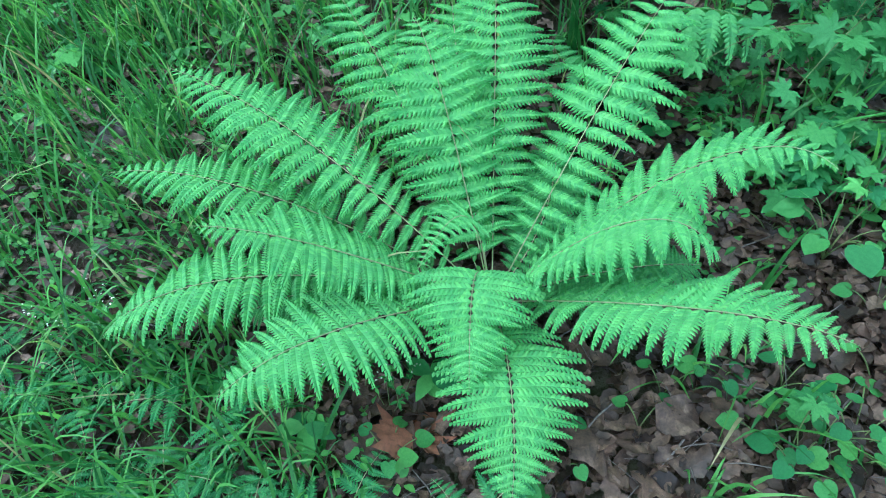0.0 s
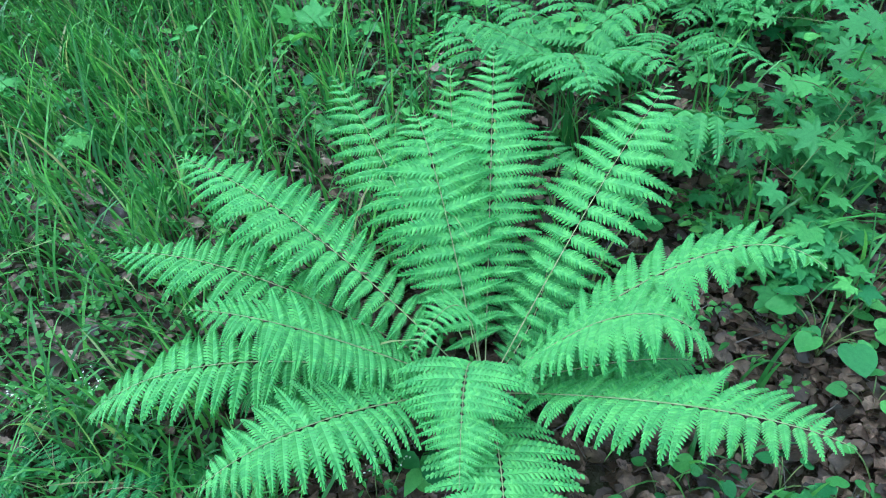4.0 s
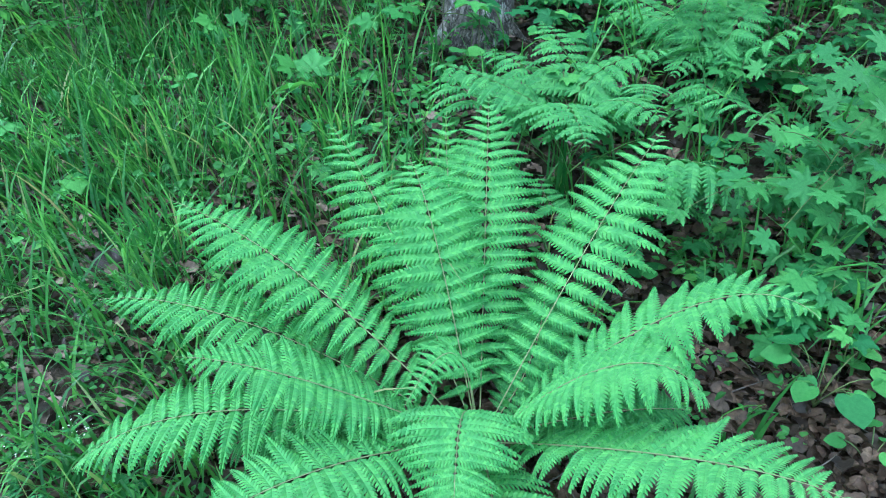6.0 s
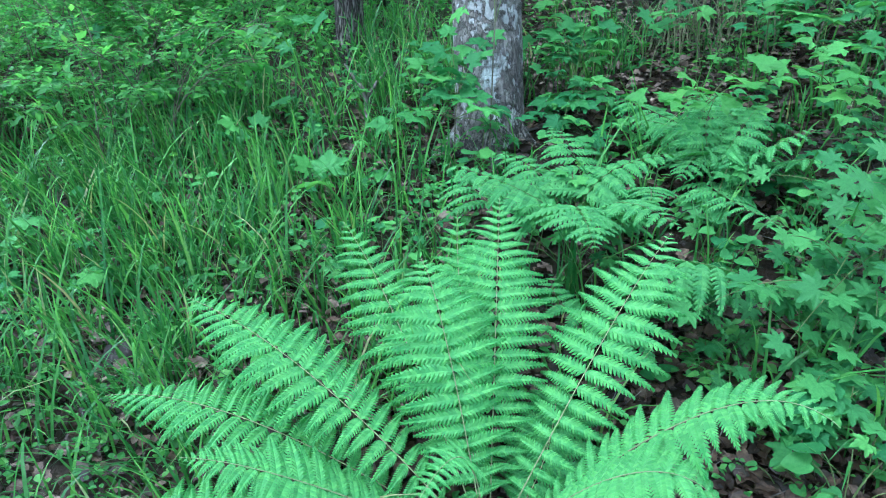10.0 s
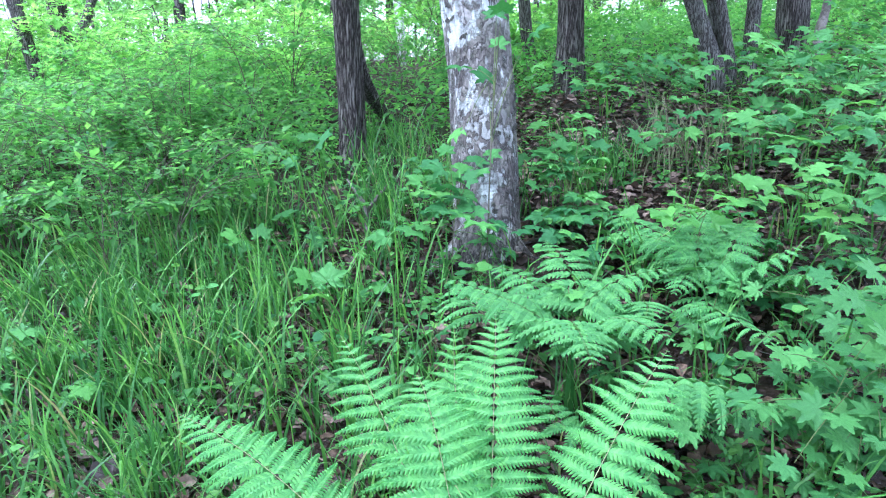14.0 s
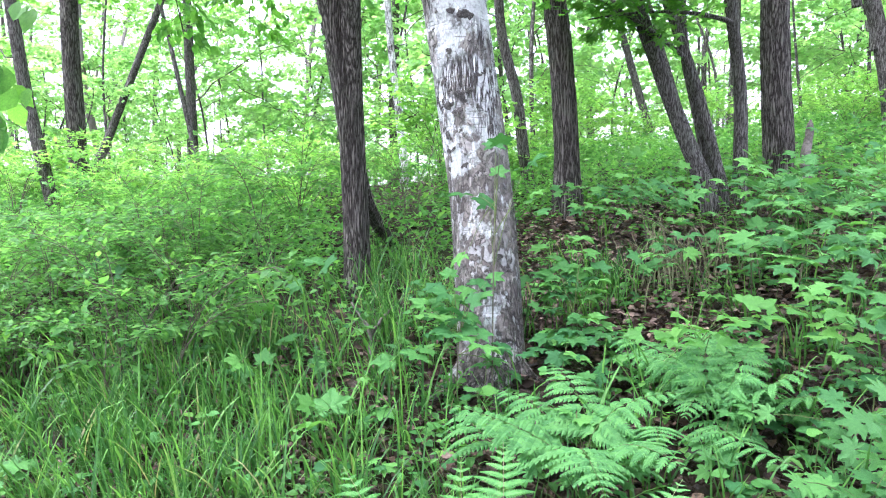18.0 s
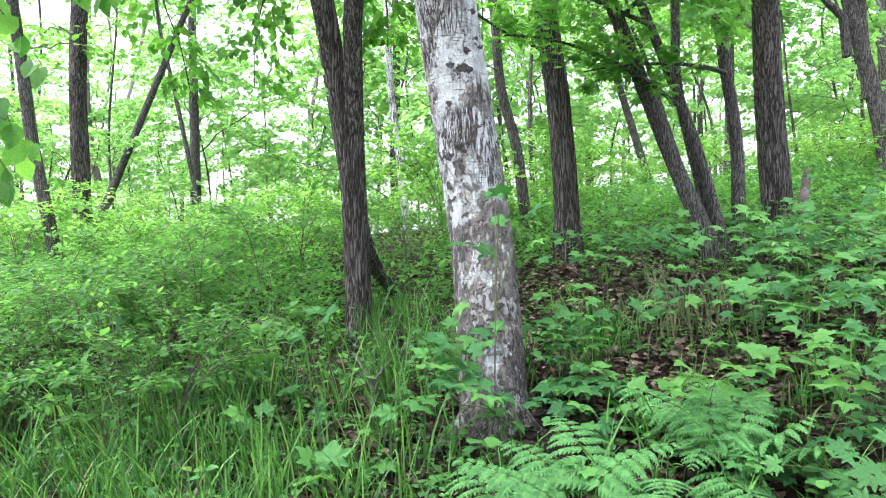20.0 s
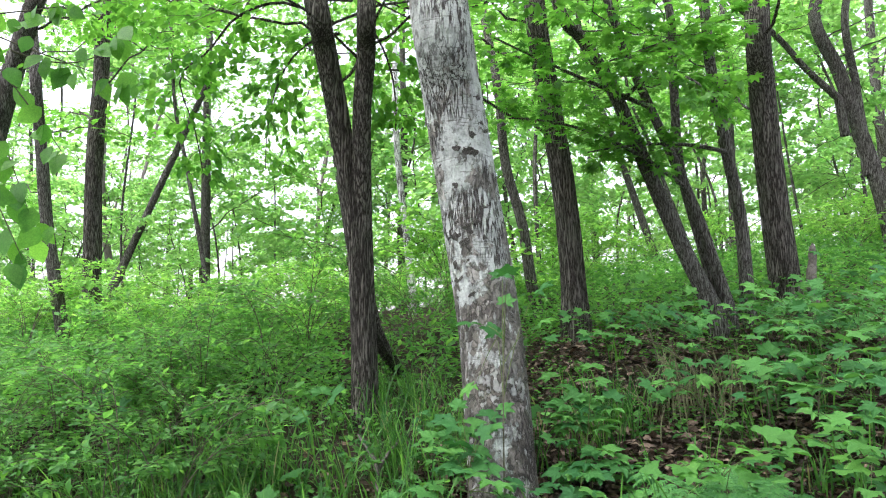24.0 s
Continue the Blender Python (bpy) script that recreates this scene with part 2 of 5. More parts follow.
def birch_bark(name, foot, head):
    m, nt, out = fresh(name)
    tc = nt.nodes.new("ShaderNodeTexCoord")
    sep = nt.nodes.new("ShaderNodeSeparateXYZ")
    nt.links.new(tc.outputs["Object"], sep.inputs[0])
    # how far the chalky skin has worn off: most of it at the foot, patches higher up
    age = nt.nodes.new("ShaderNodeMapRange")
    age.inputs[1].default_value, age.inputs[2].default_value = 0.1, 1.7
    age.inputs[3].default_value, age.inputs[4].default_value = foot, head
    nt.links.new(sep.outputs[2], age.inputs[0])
    zone = noise_tex(nt, 5.5, 3, (1, 1, 0.7), 0.5)
    ragged = noise_tex(nt, 24.0, 7, (1, 1, 0.75), 0.66)
    worn = math_node(nt, "ADD", math_node(nt, "ADD", zone.outputs[0], age.outputs[0]), math_node(nt, "MULTIPLY", math_node(nt, "SUBTRACT", ragged.outputs[0], 0.5), 0.5))
    # torn plates, each of its own tone
    flake = plates(nt, 27, (1, 1, 0.6), 4.0, "F1")
    lone = nt.nodes.new("ShaderNodeSeparateColor")
    nt.links.new(flake.outputs["Color"], lone.inputs[0])
    edge = plates(nt, 27, (1, 1, 0.6), 4.0)
    skin = ramp(nt, [(0.3, (0.38, 0.4, 0.375)), (0.7, (0.6, 0.63, 0.6))])
    nt.links.new(noise_tex(nt, 9.0, 6, (1, 1, 1.6), 0.65).outputs[0], skin.inputs[0])
    lines = noise_tex(nt, 12.0, 5, (0.8, 0.8, 9.0), 0.65)
    chalk = mixed(nt, "MIX", math_node(nt, "MULTIPLY", masked(nt, lines.outputs[0], 0.57, 0.66), 0.75), skin.outputs[0], (0.12, 0.105, 0.09))
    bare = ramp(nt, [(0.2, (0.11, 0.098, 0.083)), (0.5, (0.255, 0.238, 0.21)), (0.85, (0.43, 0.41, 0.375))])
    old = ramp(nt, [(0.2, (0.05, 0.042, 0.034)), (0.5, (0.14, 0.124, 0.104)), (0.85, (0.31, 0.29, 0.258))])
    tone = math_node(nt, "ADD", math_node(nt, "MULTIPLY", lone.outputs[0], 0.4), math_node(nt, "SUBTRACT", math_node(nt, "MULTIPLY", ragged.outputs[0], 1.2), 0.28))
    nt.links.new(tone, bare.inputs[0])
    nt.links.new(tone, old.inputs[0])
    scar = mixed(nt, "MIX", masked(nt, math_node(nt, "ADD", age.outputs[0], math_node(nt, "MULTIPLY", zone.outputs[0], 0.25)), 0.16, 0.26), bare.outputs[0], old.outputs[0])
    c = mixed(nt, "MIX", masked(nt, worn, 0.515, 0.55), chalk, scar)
    # the odd plate still pale amid the worn wood, or torn off down to the dark
    c = mixed(nt, "MIX", math_node(nt, "MULTIPLY", masked(nt, lone.outputs[1], 0.8, 0.84), 0.55), c, (0.42, 0.43, 0.41))
    c = mixed(nt, "MIX", math_node(nt, "MULTIPLY", math_node(nt, "MULTIPLY", masked(nt, lone.outputs[2], 0.84, 0.88), 0.7), masked(nt, ragged.outputs[0], 0.42, 0.56)), c, (0.085, 0.075, 0.066))
    rim = math_node(nt, "MULTIPLY", masked(nt, edge.outputs["Distance"], 0.1, 0.0), masked(nt, worn, 0.42, 0.6))
    c = mixed(nt, "MIX", math_node(nt, "MULTIPLY", rim, masked(nt, ragged.outputs[0], 0.48, 0.62)), c, (0.045, 0.038, 0.032))
    # long cracks that run up the trunk
    split = plates(nt, 34, (1, 1, 0.09), 4.0)
    where = masked(nt, noise_tex(nt, 3.2, 2, (1, 1, 0.8)).outputs[0], 0.44, 0.54)
    crack = math_node(nt, "MULTIPLY", masked(nt, split.outputs["Distance"], 0.11, 0.03), where)
    c = mixed(nt, "MIX", math_node(nt, "MULTIPLY", crack, 1.0), c, (0.045, 0.038, 0.033))
    fine = noise_tex(nt, 120.0, 4, (1, 1, 0.6))
    fr = ramp(nt, [(0.3, (0.78, 0.78, 0.78)), (0.7, (1.12, 1.12, 1.12))])
    nt.links.new(fine.outputs[0], fr.inputs[0])
    c = mixed(nt, "MULTIPLY", 1.0, c, fr.outputs[0])
    p = nt.nodes.new("ShaderNodeBsdfPrincipled")
    p.inputs["Roughness"].default_value = 0.82
    nt.links.new(c, p.inputs["Base Color"])
    h = math_node(nt, "SUBTRACT", math_node(nt, "ADD", math_node(nt, "MULTIPLY", lone.outputs[0], 0.5), math_node(nt, "MULTIPLY", ragged.outputs[0], 1.2)), math_node(nt, "ADD", crack, rim))
    b = nt.nodes.new("ShaderNodeBump")
    b.inputs["Strength"].default_value, b.inputs["Distance"].default_value = 1.0, 0.02
    nt.links.new(h, b.inputs["Height"])
    nt.links.new(b.outputs[0], p.inputs["Normal"])
    nt.links.new(p.outputs[0], out.inputs[0])
    return m


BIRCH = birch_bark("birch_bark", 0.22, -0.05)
WHITE_BIRCH = birch_bark("white_birch_bark", -0.1, -0.14)


# ---- kit ----
ORIGIN = {}
rng = np.random.default_rng(7)


def unit(v):
    v = np.asarray(v, float)
    return v / np.maximum(np.linalg.norm(v, axis=-1, keepdims=True), 1e-9)


def mesh_of(name, verts, faces, material, smooth=True):
    """A mesh from an array of points and an array of triangles or quads."""
    verts, faces = np.asarray(verts, np.float32).reshape(-1, 3), np.asarray(faces, np.int32)
    me = bpy.data.meshes.new(name)
    k = faces.shape[1]
    me.vertices.add(len(verts))
    me.vertices.foreach_set("co", verts.ravel())
    me.loops.add(faces.size)
    me.loops.foreach_set("vertex_index", faces.ravel())
    me.polygons.add(len(faces))
    me.polygons.foreach_set("loop_start", np.arange(0, faces.size, k, dtype=np.int32))
    me.polygons.foreach_set("use_smooth", np.full(len(faces), smooth))
    me.materials.append(material)
    me.update(calc_edges=True)
    me.validate()
    return me


def thing(name, base, label, category, group="", kind=""):
    ob = new(name)
    ob.empty_display_size = 0.1
    ob.location = base
    ORIGIN[ob] = np.array(base, float)
    return tagged(ob, label, category, group, kind)


def part(name, verts, faces, material, parent, label="", smooth=True):
    """One mesh, given in the world's places, under a thing or a part."""
    o = ORIGIN[parent]
    ob = new(name, mesh_of(name, np.asarray(verts) - o, faces, material, smooth))
    ob.parent = parent
    ORIGIN[ob] = o
    return tagged(ob, label)


def piece(name, me, parent, m):
    """A piece on a shared mesh, at the world pose m."""
    ob = new(name, me)
    ob.parent = parent
    ob.matrix_basis = Matrix.Translation(-Vector(ORIGIN[parent])) @ m
    return ob


def alone(name, verts, faces, material, label, category, kind="", group="", smooth=True, base=None):
    base = np.zeros(3) if base is None else np.asarray(base, float)
    ob = new(name, mesh_of(name, np.asarray(verts) - base, faces, material, smooth))
    ob.location = base
    return tagged(ob, label, category, group, kind)


def join(chunks):
    """Several (verts, faces) as one."""
    vs, fs, n = [], [], 0
    for v, f in chunks:
        vs.append(np.asarray(v))
        fs.append(np.asarray(f) + n)
        n += len(v)
    return np.concatenate(vs), np.concatenate(fs)


def curve3(a, mid, b, n, s=0.5):
    """n points on the bow from a through mid (at s) to b."""
    a, mid, b = (np.asarray(p, float) for p in (a, mid, b))
    c = (mid - (1 - s) ** 2 * a - s * s * b) / (2 * s * (1 - s))
    t = np.linspace(0, 1, n)[:, None]
    return (1 - t) ** 2 * a + 2 * t * (1 - t) * c + t * t * b


def smooth_line(points, n):
    """n points on a smooth line through the given ones."""
    p = np.asarray(points, float)
    q = np.vstack([2 * p[0] - p[1], p, 2 * p[-1] - p[-2]])
    out = []
    for t in np.linspace(0, len(p) - 1, n):
        k = min(int(t), len(p) - 2)
        u = t - k
        a, b, c, d = q[k:k + 4]
        out.append(0.5 * (2 * b + (c - a) * u + (2 * a - 5 * b + 4 * c - d) * u * u + (3 * b - a - 3 * c + d) * u ** 3))
    return np.array(out)


def tube(line, radii, sides=7, lumps=None):
    """A tapered tube as quads. lumps(angle, z) swells it."""
    line = np.asarray(line, float)
    n = len(line)
    radii = np.broadcast_to(np.asarray(radii, float), (n,)) if np.ndim(radii) else np.full(n, radii)
    t = unit(np.gradient(line, axis=0))
    ref = np.where(np.abs(t[:, 2:3]) > 0.8, np.array([[1.0, 0, 0]]), np.array([[0, 0, 1.0]]))
    ref = np.broadcast_to(ref[n // 2], (n, 3))
    s = unit(np.cross(t, ref))
    u = np.cross(s, t)
    ang = np.linspace(0, 2 * math.pi, sides, endpoint=False)
    r = radii[:, None] * (1 + (lumps(ang[None, :], line[:, 2:3]) if lumps else 0) * np.ones((1, sides)))
    v = line[:, None, :] + r[..., None] * (np.cos(ang)[None, :, None] * s[:, None, :] + np.sin(ang)[None, :, None] * u[:, None, :])
    i, j = np.meshgrid(np.arange(n - 1), np.arange(sides), indexing="ij")
    k = (j + 1) % sides
    f = np.stack([i * sides + j, i * sides + k, (i + 1) * sides + k, (i + 1) * sides + j], -1).reshape(-1, 4)
    return v.reshape(-1, 3), f


def scatter(template, at, along, up, size, width=None):
    """Copies of a flat template (+y along, +z up) as one array of triangles."""
    tv, tf = template
    at, along = np.asarray(at, float), unit(along)
    side = unit(np.cross(along, up))
    up = np.cross(side, along)
    size = np.broadcast_to(size, (len(at),))
    width = size if width is None else np.broadcast_to(width, (len(at),))
    v = at[:, None, :] + (tv[None, :, 0:1] * (width[:, None, None] * side[:, None, :]) + tv[None, :, 1:2] * (size[:, None, None] * along[:, None, :])
                          + tv[None, :, 2:3] * (size[:, None, None] * up[:, None, :]))
    f = tf[None, :, :] + (np.arange(len(at)) * len(tv))[:, None, None]
    return v.reshape(-1, 3), f.reshape(-1, 3)


def random_dirs(n, flat=1.0):
    a = rng.uniform(0, 2 * math.pi, n)
    return unit(np.stack([np.cos(a), np.sin(a), rng.normal(0, 1 - flat + 1e-3, n)], -1))


def upish(n, wild=0.3, lean=(0, 0, 1)):
    return unit(np.asarray(lean, float) + rng.normal(0, wild, (n, 3)))


# leaf shapes: the stalk at the origin, one unit long
def ovate(w=0.34, fold=0.07, droop=0.14):
    v = [(0, 0, 0), (-w * 0.75, 0.22, fold), (w * 0.75, 0.22, fold), (-w, 0.48, fold), (w, 0.48, fold), (-w * 0.6, 0.76, fold * 0.4 - droop * 0.5),
         (w * 0.6, 0.76, fold * 0.4 - droop * 0.5), (0, 0.48, 0), (0, 0.76, -droop * 0.5), (0, 1.02, -droop), (0, 0.22, 0)]
    f = [(0, 10, 1), (0, 2, 10), (1, 10, 7), (1, 7, 3), (10, 2, 4), (10, 4, 7), (3, 7, 8), (3, 8, 5), (7, 4, 6), (7, 6, 8), (5, 8, 9), (8, 6, 9)]
    return np.array(v, float), np.array(f)


def palmate(lobes, spread, sinus=0.5, back=0.55, droop=0.12, narrow=0.1, shoulder=0.7):
    """A lobed leaf: tips fan out from where the stalk joins."""
    v, f = [(0, 0.12, 0.03)], []
    for k in range(lobes):
        u = k / (lobes - 1) * 2 - 1
        a = radians(spread) * u
        ln = 1 - (1 - back) * abs(u) ** 1.5
        step = radians(spread) / (lobes - 1)
        for da, r, z in ((-step, sinus * ln, 0.0), (-step * narrow * 5, shoulder * ln, -0.02), (0, ln, -droop), (step * narrow * 5, shoulder * ln, -0.02)):
            v.append((math.sin(a + da) * r, 0.12 + math.cos(a + da) * r * 0.9, z))
    v.append((math.sin(radians(spread)) * sinus * 0.6, 0.12 + math.cos(radians(spread * 1.12)) * sinus * back, 0))
    for k in range(1, len(v) - 1):
        f.append((0, k + 1, k))
    return np.array(v, float), np.array(f)


def heart():
    half = [(0.0, 0.1), (0.15, -0.02), (0.33, 0.02), (0.46, 0.17), (0.5, 0.36), (0.45, 0.56), (0.33, 0.75), (0.16, 0.92), (0.0, 1.04)]
    rim = half + [(-x, y) for x, y in half[-2:0:-1]]
    v = [(0, 0.3, -0.05)] + [(x, y, 0.16 * abs(x) + 0.02 * math.sin(y * 9) - 0.07 * max(0, y - 0.6)) for x, y in rim]
    f = [(0, 1 + (k + 1) % len(rim), 1 + k) for k in range(len(rim))]
    return np.array(v, float), np.array(f)


def blade(lobes, spread, back, waist, droop=0.14):
    """A maple's leaf: pointed lobes with a tooth on each flank, ribs slightly sunk."""
    rim = []
    step = radians(spread) * 2 / (lobes - 1)
    for k in range(lobes):
        a = -radians(spread) + k * step
        ln = 1 - (1 - back) * (abs(a) / radians(spread)) ** 1.4
        for da, r, z in ((-0.5, waist, 0.035), (-0.36, 0.72, 0.02), (-0.24, 0.68, 0.015), (-0.16, 0.86, -0.02), (0, 1.0, -droop), (0.16, 0.86, -0.02), (0.24, 0.68, 0.015), (0.36, 0.72, 0.02)):
            rim.append((a + da * step, r * ln, z))
    rim.append((radians(spread) + step * 0.5, waist * back, 0.03))
    v = [(0, 0, 0), (0, 0.08, -0.01)] + [(math.sin(a) * r, 0.08 + math.cos(a) * r * 0.92, z - 0.1 * r * r) for a, r, z in rim]
    f = [(1, k + 3, k + 2) for k in range(len(rim) - 1)]
    return np.array(v, float), np.array(f)


def curled(w=0.3, curl=0.16):
    """A dry leaf, wavy at the rim."""
    rows = [(0, 0.02), (0.15, 0.6), (0.35, 0.85), (0.5, 1.0), (0.65, 0.8), (0.85, 0.6), (1.0, 0.03)]
    v = []
    for k, (y, r) in enumerate(rows):
        wob = 0.8 + 0.4 * ((k * 37) % 5) / 4
        v += [(-w * r * wob, y, curl * r * (0.6 + 0.4 * ((k * 13) % 3))), (0, y, 0.05 * math.sin(y * 5)), (w * r / wob * 1.0, y, curl * r * (0.3 + 0.5 * ((k * 7) % 3)))]
    f = []
    for k in range(len(rows) - 1):
        a = k * 3
        f += [(a, a + 1, a + 4), (a, a + 4, a + 3), (a + 1, a + 2, a + 5), (a + 1, a + 5, a + 4)]
    return np.array(v, float), np.array(f)


FAR_LEAF_SHAPE = (np.array([(0, 0, 0), (-0.36, 0.45, 0.07), (0.36, 0.45, 0.07), (0, 1.0, -0.1)], float), np.array([(0, 2, 3), (0, 3, 1)]))
LITTLE = (np.array([(0, 0, 0), (-0.3, 0.42, 0.05), (0, 0.42, 0), (0.3, 0.42, 0.05), (0, 1.0, -0.12)], float), np.array([(0, 2, 1), (0, 3, 2), (1, 2, 4), (2, 3, 4)]))
OVATE, NARROW = ovate(), ovate(0.2, 0.05, 0.2)
MAPLE_SHAPE = palmate(7, 125, 0.5, 0.58, 0.07, 0.105, 0.68)
HEART, DRY = heart(), curled()


def toothed(n, w, cut, droop=0.16):
    """A fern's leaflet: a midrib with n pairs of blunt, slightly cupped lobes, one unit long along +y."""
    v, f = [], []
    y = np.linspace(0, 1, n + 1)
    half = w * np.minimum(1, (1 - y) ** 0.72 * 1.12) * (0.86 + 0.14 * np.minimum(1, y * 8))
    for k in range(n):
        y0, y1, h = y[k], y[k + 1], half[k]
        st, fw = y1 - y0, 0.5 * half[k]
        z0, z1 = (0.03 * math.sin(t * 3) - droop * t ** 2.2 for t in (y0, y1))
        zm = (z0 + z1) / 2
        for s in (-1, 1):
            b = len(v)
            root = h * (1 - cut)
            v += [(0, y0, z0), (0, y1, z1), (s * root, y0 + fw * 0.42 + st * 0.03, z0 + 0.012), (s * h * 0.8, y0 + fw * 0.8 + st * 0.2, z0 - 0.012), (s * h, y0 + fw * 1.1 + st * 0.62, zm - 0.03),
                  (s * h * 0.84, y0 + fw * 0.84 + st * 0.8, z1 - 0.016), (s * root, y1 + fw * 0.42 - st * 0.03, z1 + 0.012), (s * h * 0.5, y0 + fw * 0.5 + st * 0.5, zm + 0.03)]
            ring = (0, 2, 3, 4, 5, 6, 1)
            for q in range(7):
                t = (b + ring[q], b + ring[(q + 1) % 7], b + 7)
                f.append(t if s < 0 else t[::-1])
    return np.array(v, float), np.array(f)


def frond(parent, base, mid, tip, reach, pairs=28, s=0.5, roll=0.0, stalk=0.12, peak=0.55, shape=0, material=None, vee=2.0, thick=0.0017, stem=None, hang=0.0):
    """A fern's frond under its plant: the arching midrib, and each leaflet as a piece of its own."""
    line = curve3(base, mid, tip, 26, s)
    n = len(line)
    rib = tube(line + (0, 0, thick), np.linspace(thick, thick * 0.25, n), 5)
    ob = part("frond", *rib, stem or STALK, parent)
    seg = np.linalg.norm(np.diff(line, axis=0), axis=1)
    dist = np.concatenate([[0], np.cumsum(seg)])
    tang = unit(np.gradient(line, axis=0))
    for k in range(pairs):
        u = stalk + (1 - stalk) * (k + 0.5) / pairs
        u = max(stalk, 1 - (1 - u) ** 1.3 * (1 - stalk) ** -0.3)
        d = u * dist[-1]
        p = np.array([np.interp(d, dist, line[:, c]) for c in range(3)])
        t = unit(np.array([np.interp(d, dist, tang[:, c]) for c in range(3)]))
        side = unit(np.cross(t, (0, 0, 1)))
        if roll:
            side = np.array(Matrix.Rotation(radians(roll), 3, Vector(t)) @ Vector(side))
        nor = np.cross(side, t)
        w = (u - stalk) / (1 - stalk)
        if peak > 0.3:
            long = reach * ((w / peak) ** 0.55 * 0.72 + 0.28 if w < peak else max(0.05, 1 - ((w - peak) / (1 - peak)) ** 1.7))
        else:
            long = reach * max(0.06, (1 - w) ** 0.85)
        for sgn in (-1, 1):
            ln = long * rng.uniform(0.93, 1.07)
            lead = radians(rng.normal(3 + 30 * w ** 3, 3.0))
            lift = radians(rng.normal(vee, 4.0))
            along = unit(side * sgn * math.cos(lead) * math.cos(lift) + t * math.sin(lead) + nor * math.sin(lift) * math.cos(lead) - np.array((0, 0, hang)))
            up = unit(nor + np.array((0, 0, 0.35)) + t * rng.normal(0, 0.13) + rng.normal(0, 0.05, 3))
            up = unit(up - along * np.dot(up, along))
            x = np.cross(along, up)
            m = Matrix(((x[0], along[0], up[0], p[0]), (x[1], along[1], up[1], p[1]), (x[2], along[2], up[2], p[2]), (0, 0, 0, 1)))
            wide = ln * (0.75 + 0.25 * min(1, 0.12 / max(ln, 0.02)))
            me = LEAFLETS[shape][material][int(rng.integers(3)) + (3 if ln < reach * 0.35 else 0)]
            piece("leaflet", me, ob, m @ Matrix.Diagonal((wide, ln, ln, 1)))
    return ob


LEAFLETS = {}
for kind_no, (lobes, w, cut) in enumerate(((16, 0.168, 0.62), (11, 0.22, 0.6))):
    LEAFLETS[kind_no] = {}
    for ml in (FERN, FERN_DARK, FERN_YOUNG):
        LEAFLETS[kind_no][ml] = [mesh_of("leaflet", *toothed(lobes - j, w, cut, droop=0.1 + 0.07 * j), ml, False) for j in range(3)] + [
            mesh_of("leaflet", *toothed(max(5, lobes // 2), w * 1.25, cut, droop=0.1 + 0.05 * j), ml, False) for j in range(3)]


# ---- the ground: a bank that rises ahead and to the right ----
def rise(y):
    y = np.asarray(y, float)
    t = np.clip(y - 5, 0, 6)
    return 0.27 * np.clip(y, -8, 5) + 0.27 * (t - t * t / 12) - 0.03 * np.clip(y - 11, 0, 60)


def lumps(x, y):
    return (0.03 * np.sin(x * 2.1 + 1.3 * np.sin(y * 1.7)) * np.cos(y * 2.6 + 0.5) + 0.012 * np.sin(x * 7.3 + y * 3.1) * np.sin(y * 6.1 - x * 2.2)
            + 0.1 * np.sin(x * 0.43 + 1) * np.sin(y * 0.37 + 2) * np.clip((np.hypot(x, y) - 3) / 5, 0, 1))


def gz(x, y):
    return 0.10 + rise(y) + 0.75 * np.tanh(np.asarray(x, float) / 6.5) + lumps(np.asarray(x, float), np.asarray(y, float))


def on_ground(x, y, lift=0.0):
    return np.stack([np.asarray(x, float), np.asarray(y, float), gz(x, y) + lift], -1)


def build_ground():
    far = np.array([7, 8, 9.5, 11.5, 14, 18, 24, 34, 50, 80, 140, 260, 500])
    xs = np.concatenate([-far[::-1], np.arange(-6, 6.01, 0.07), far])
    ys = np.concatenate([-far[::-1], np.arange(-6, 0, 0.3), np.arange(0, 9, 0.07), far[2:]])
    gx, gy = np.meshgrid(xs, ys, indexing="ij")
    z = gz(gx, gy) + 0.012 * np.sin(gx * 23 + gy * 9) * np.sin(gy * 19 - gx * 13) * (np.hypot(gx, gy) < 9)
    n, m = gx.shape
    i, j = np.meshgrid(np.arange(n - 1), np.arange(m - 1), indexing="ij")
    f = np.stack([i * m + j, (i + 1) * m + j, (i + 1) * m + j + 1, i * m + j + 1], -1).reshape(-1, 4)
    alone("ground", np.stack([gx, gy, z], -1), f, SOIL, "dark leaf mould of a sloping woodland floor", "ground", "structure")


build_ground()


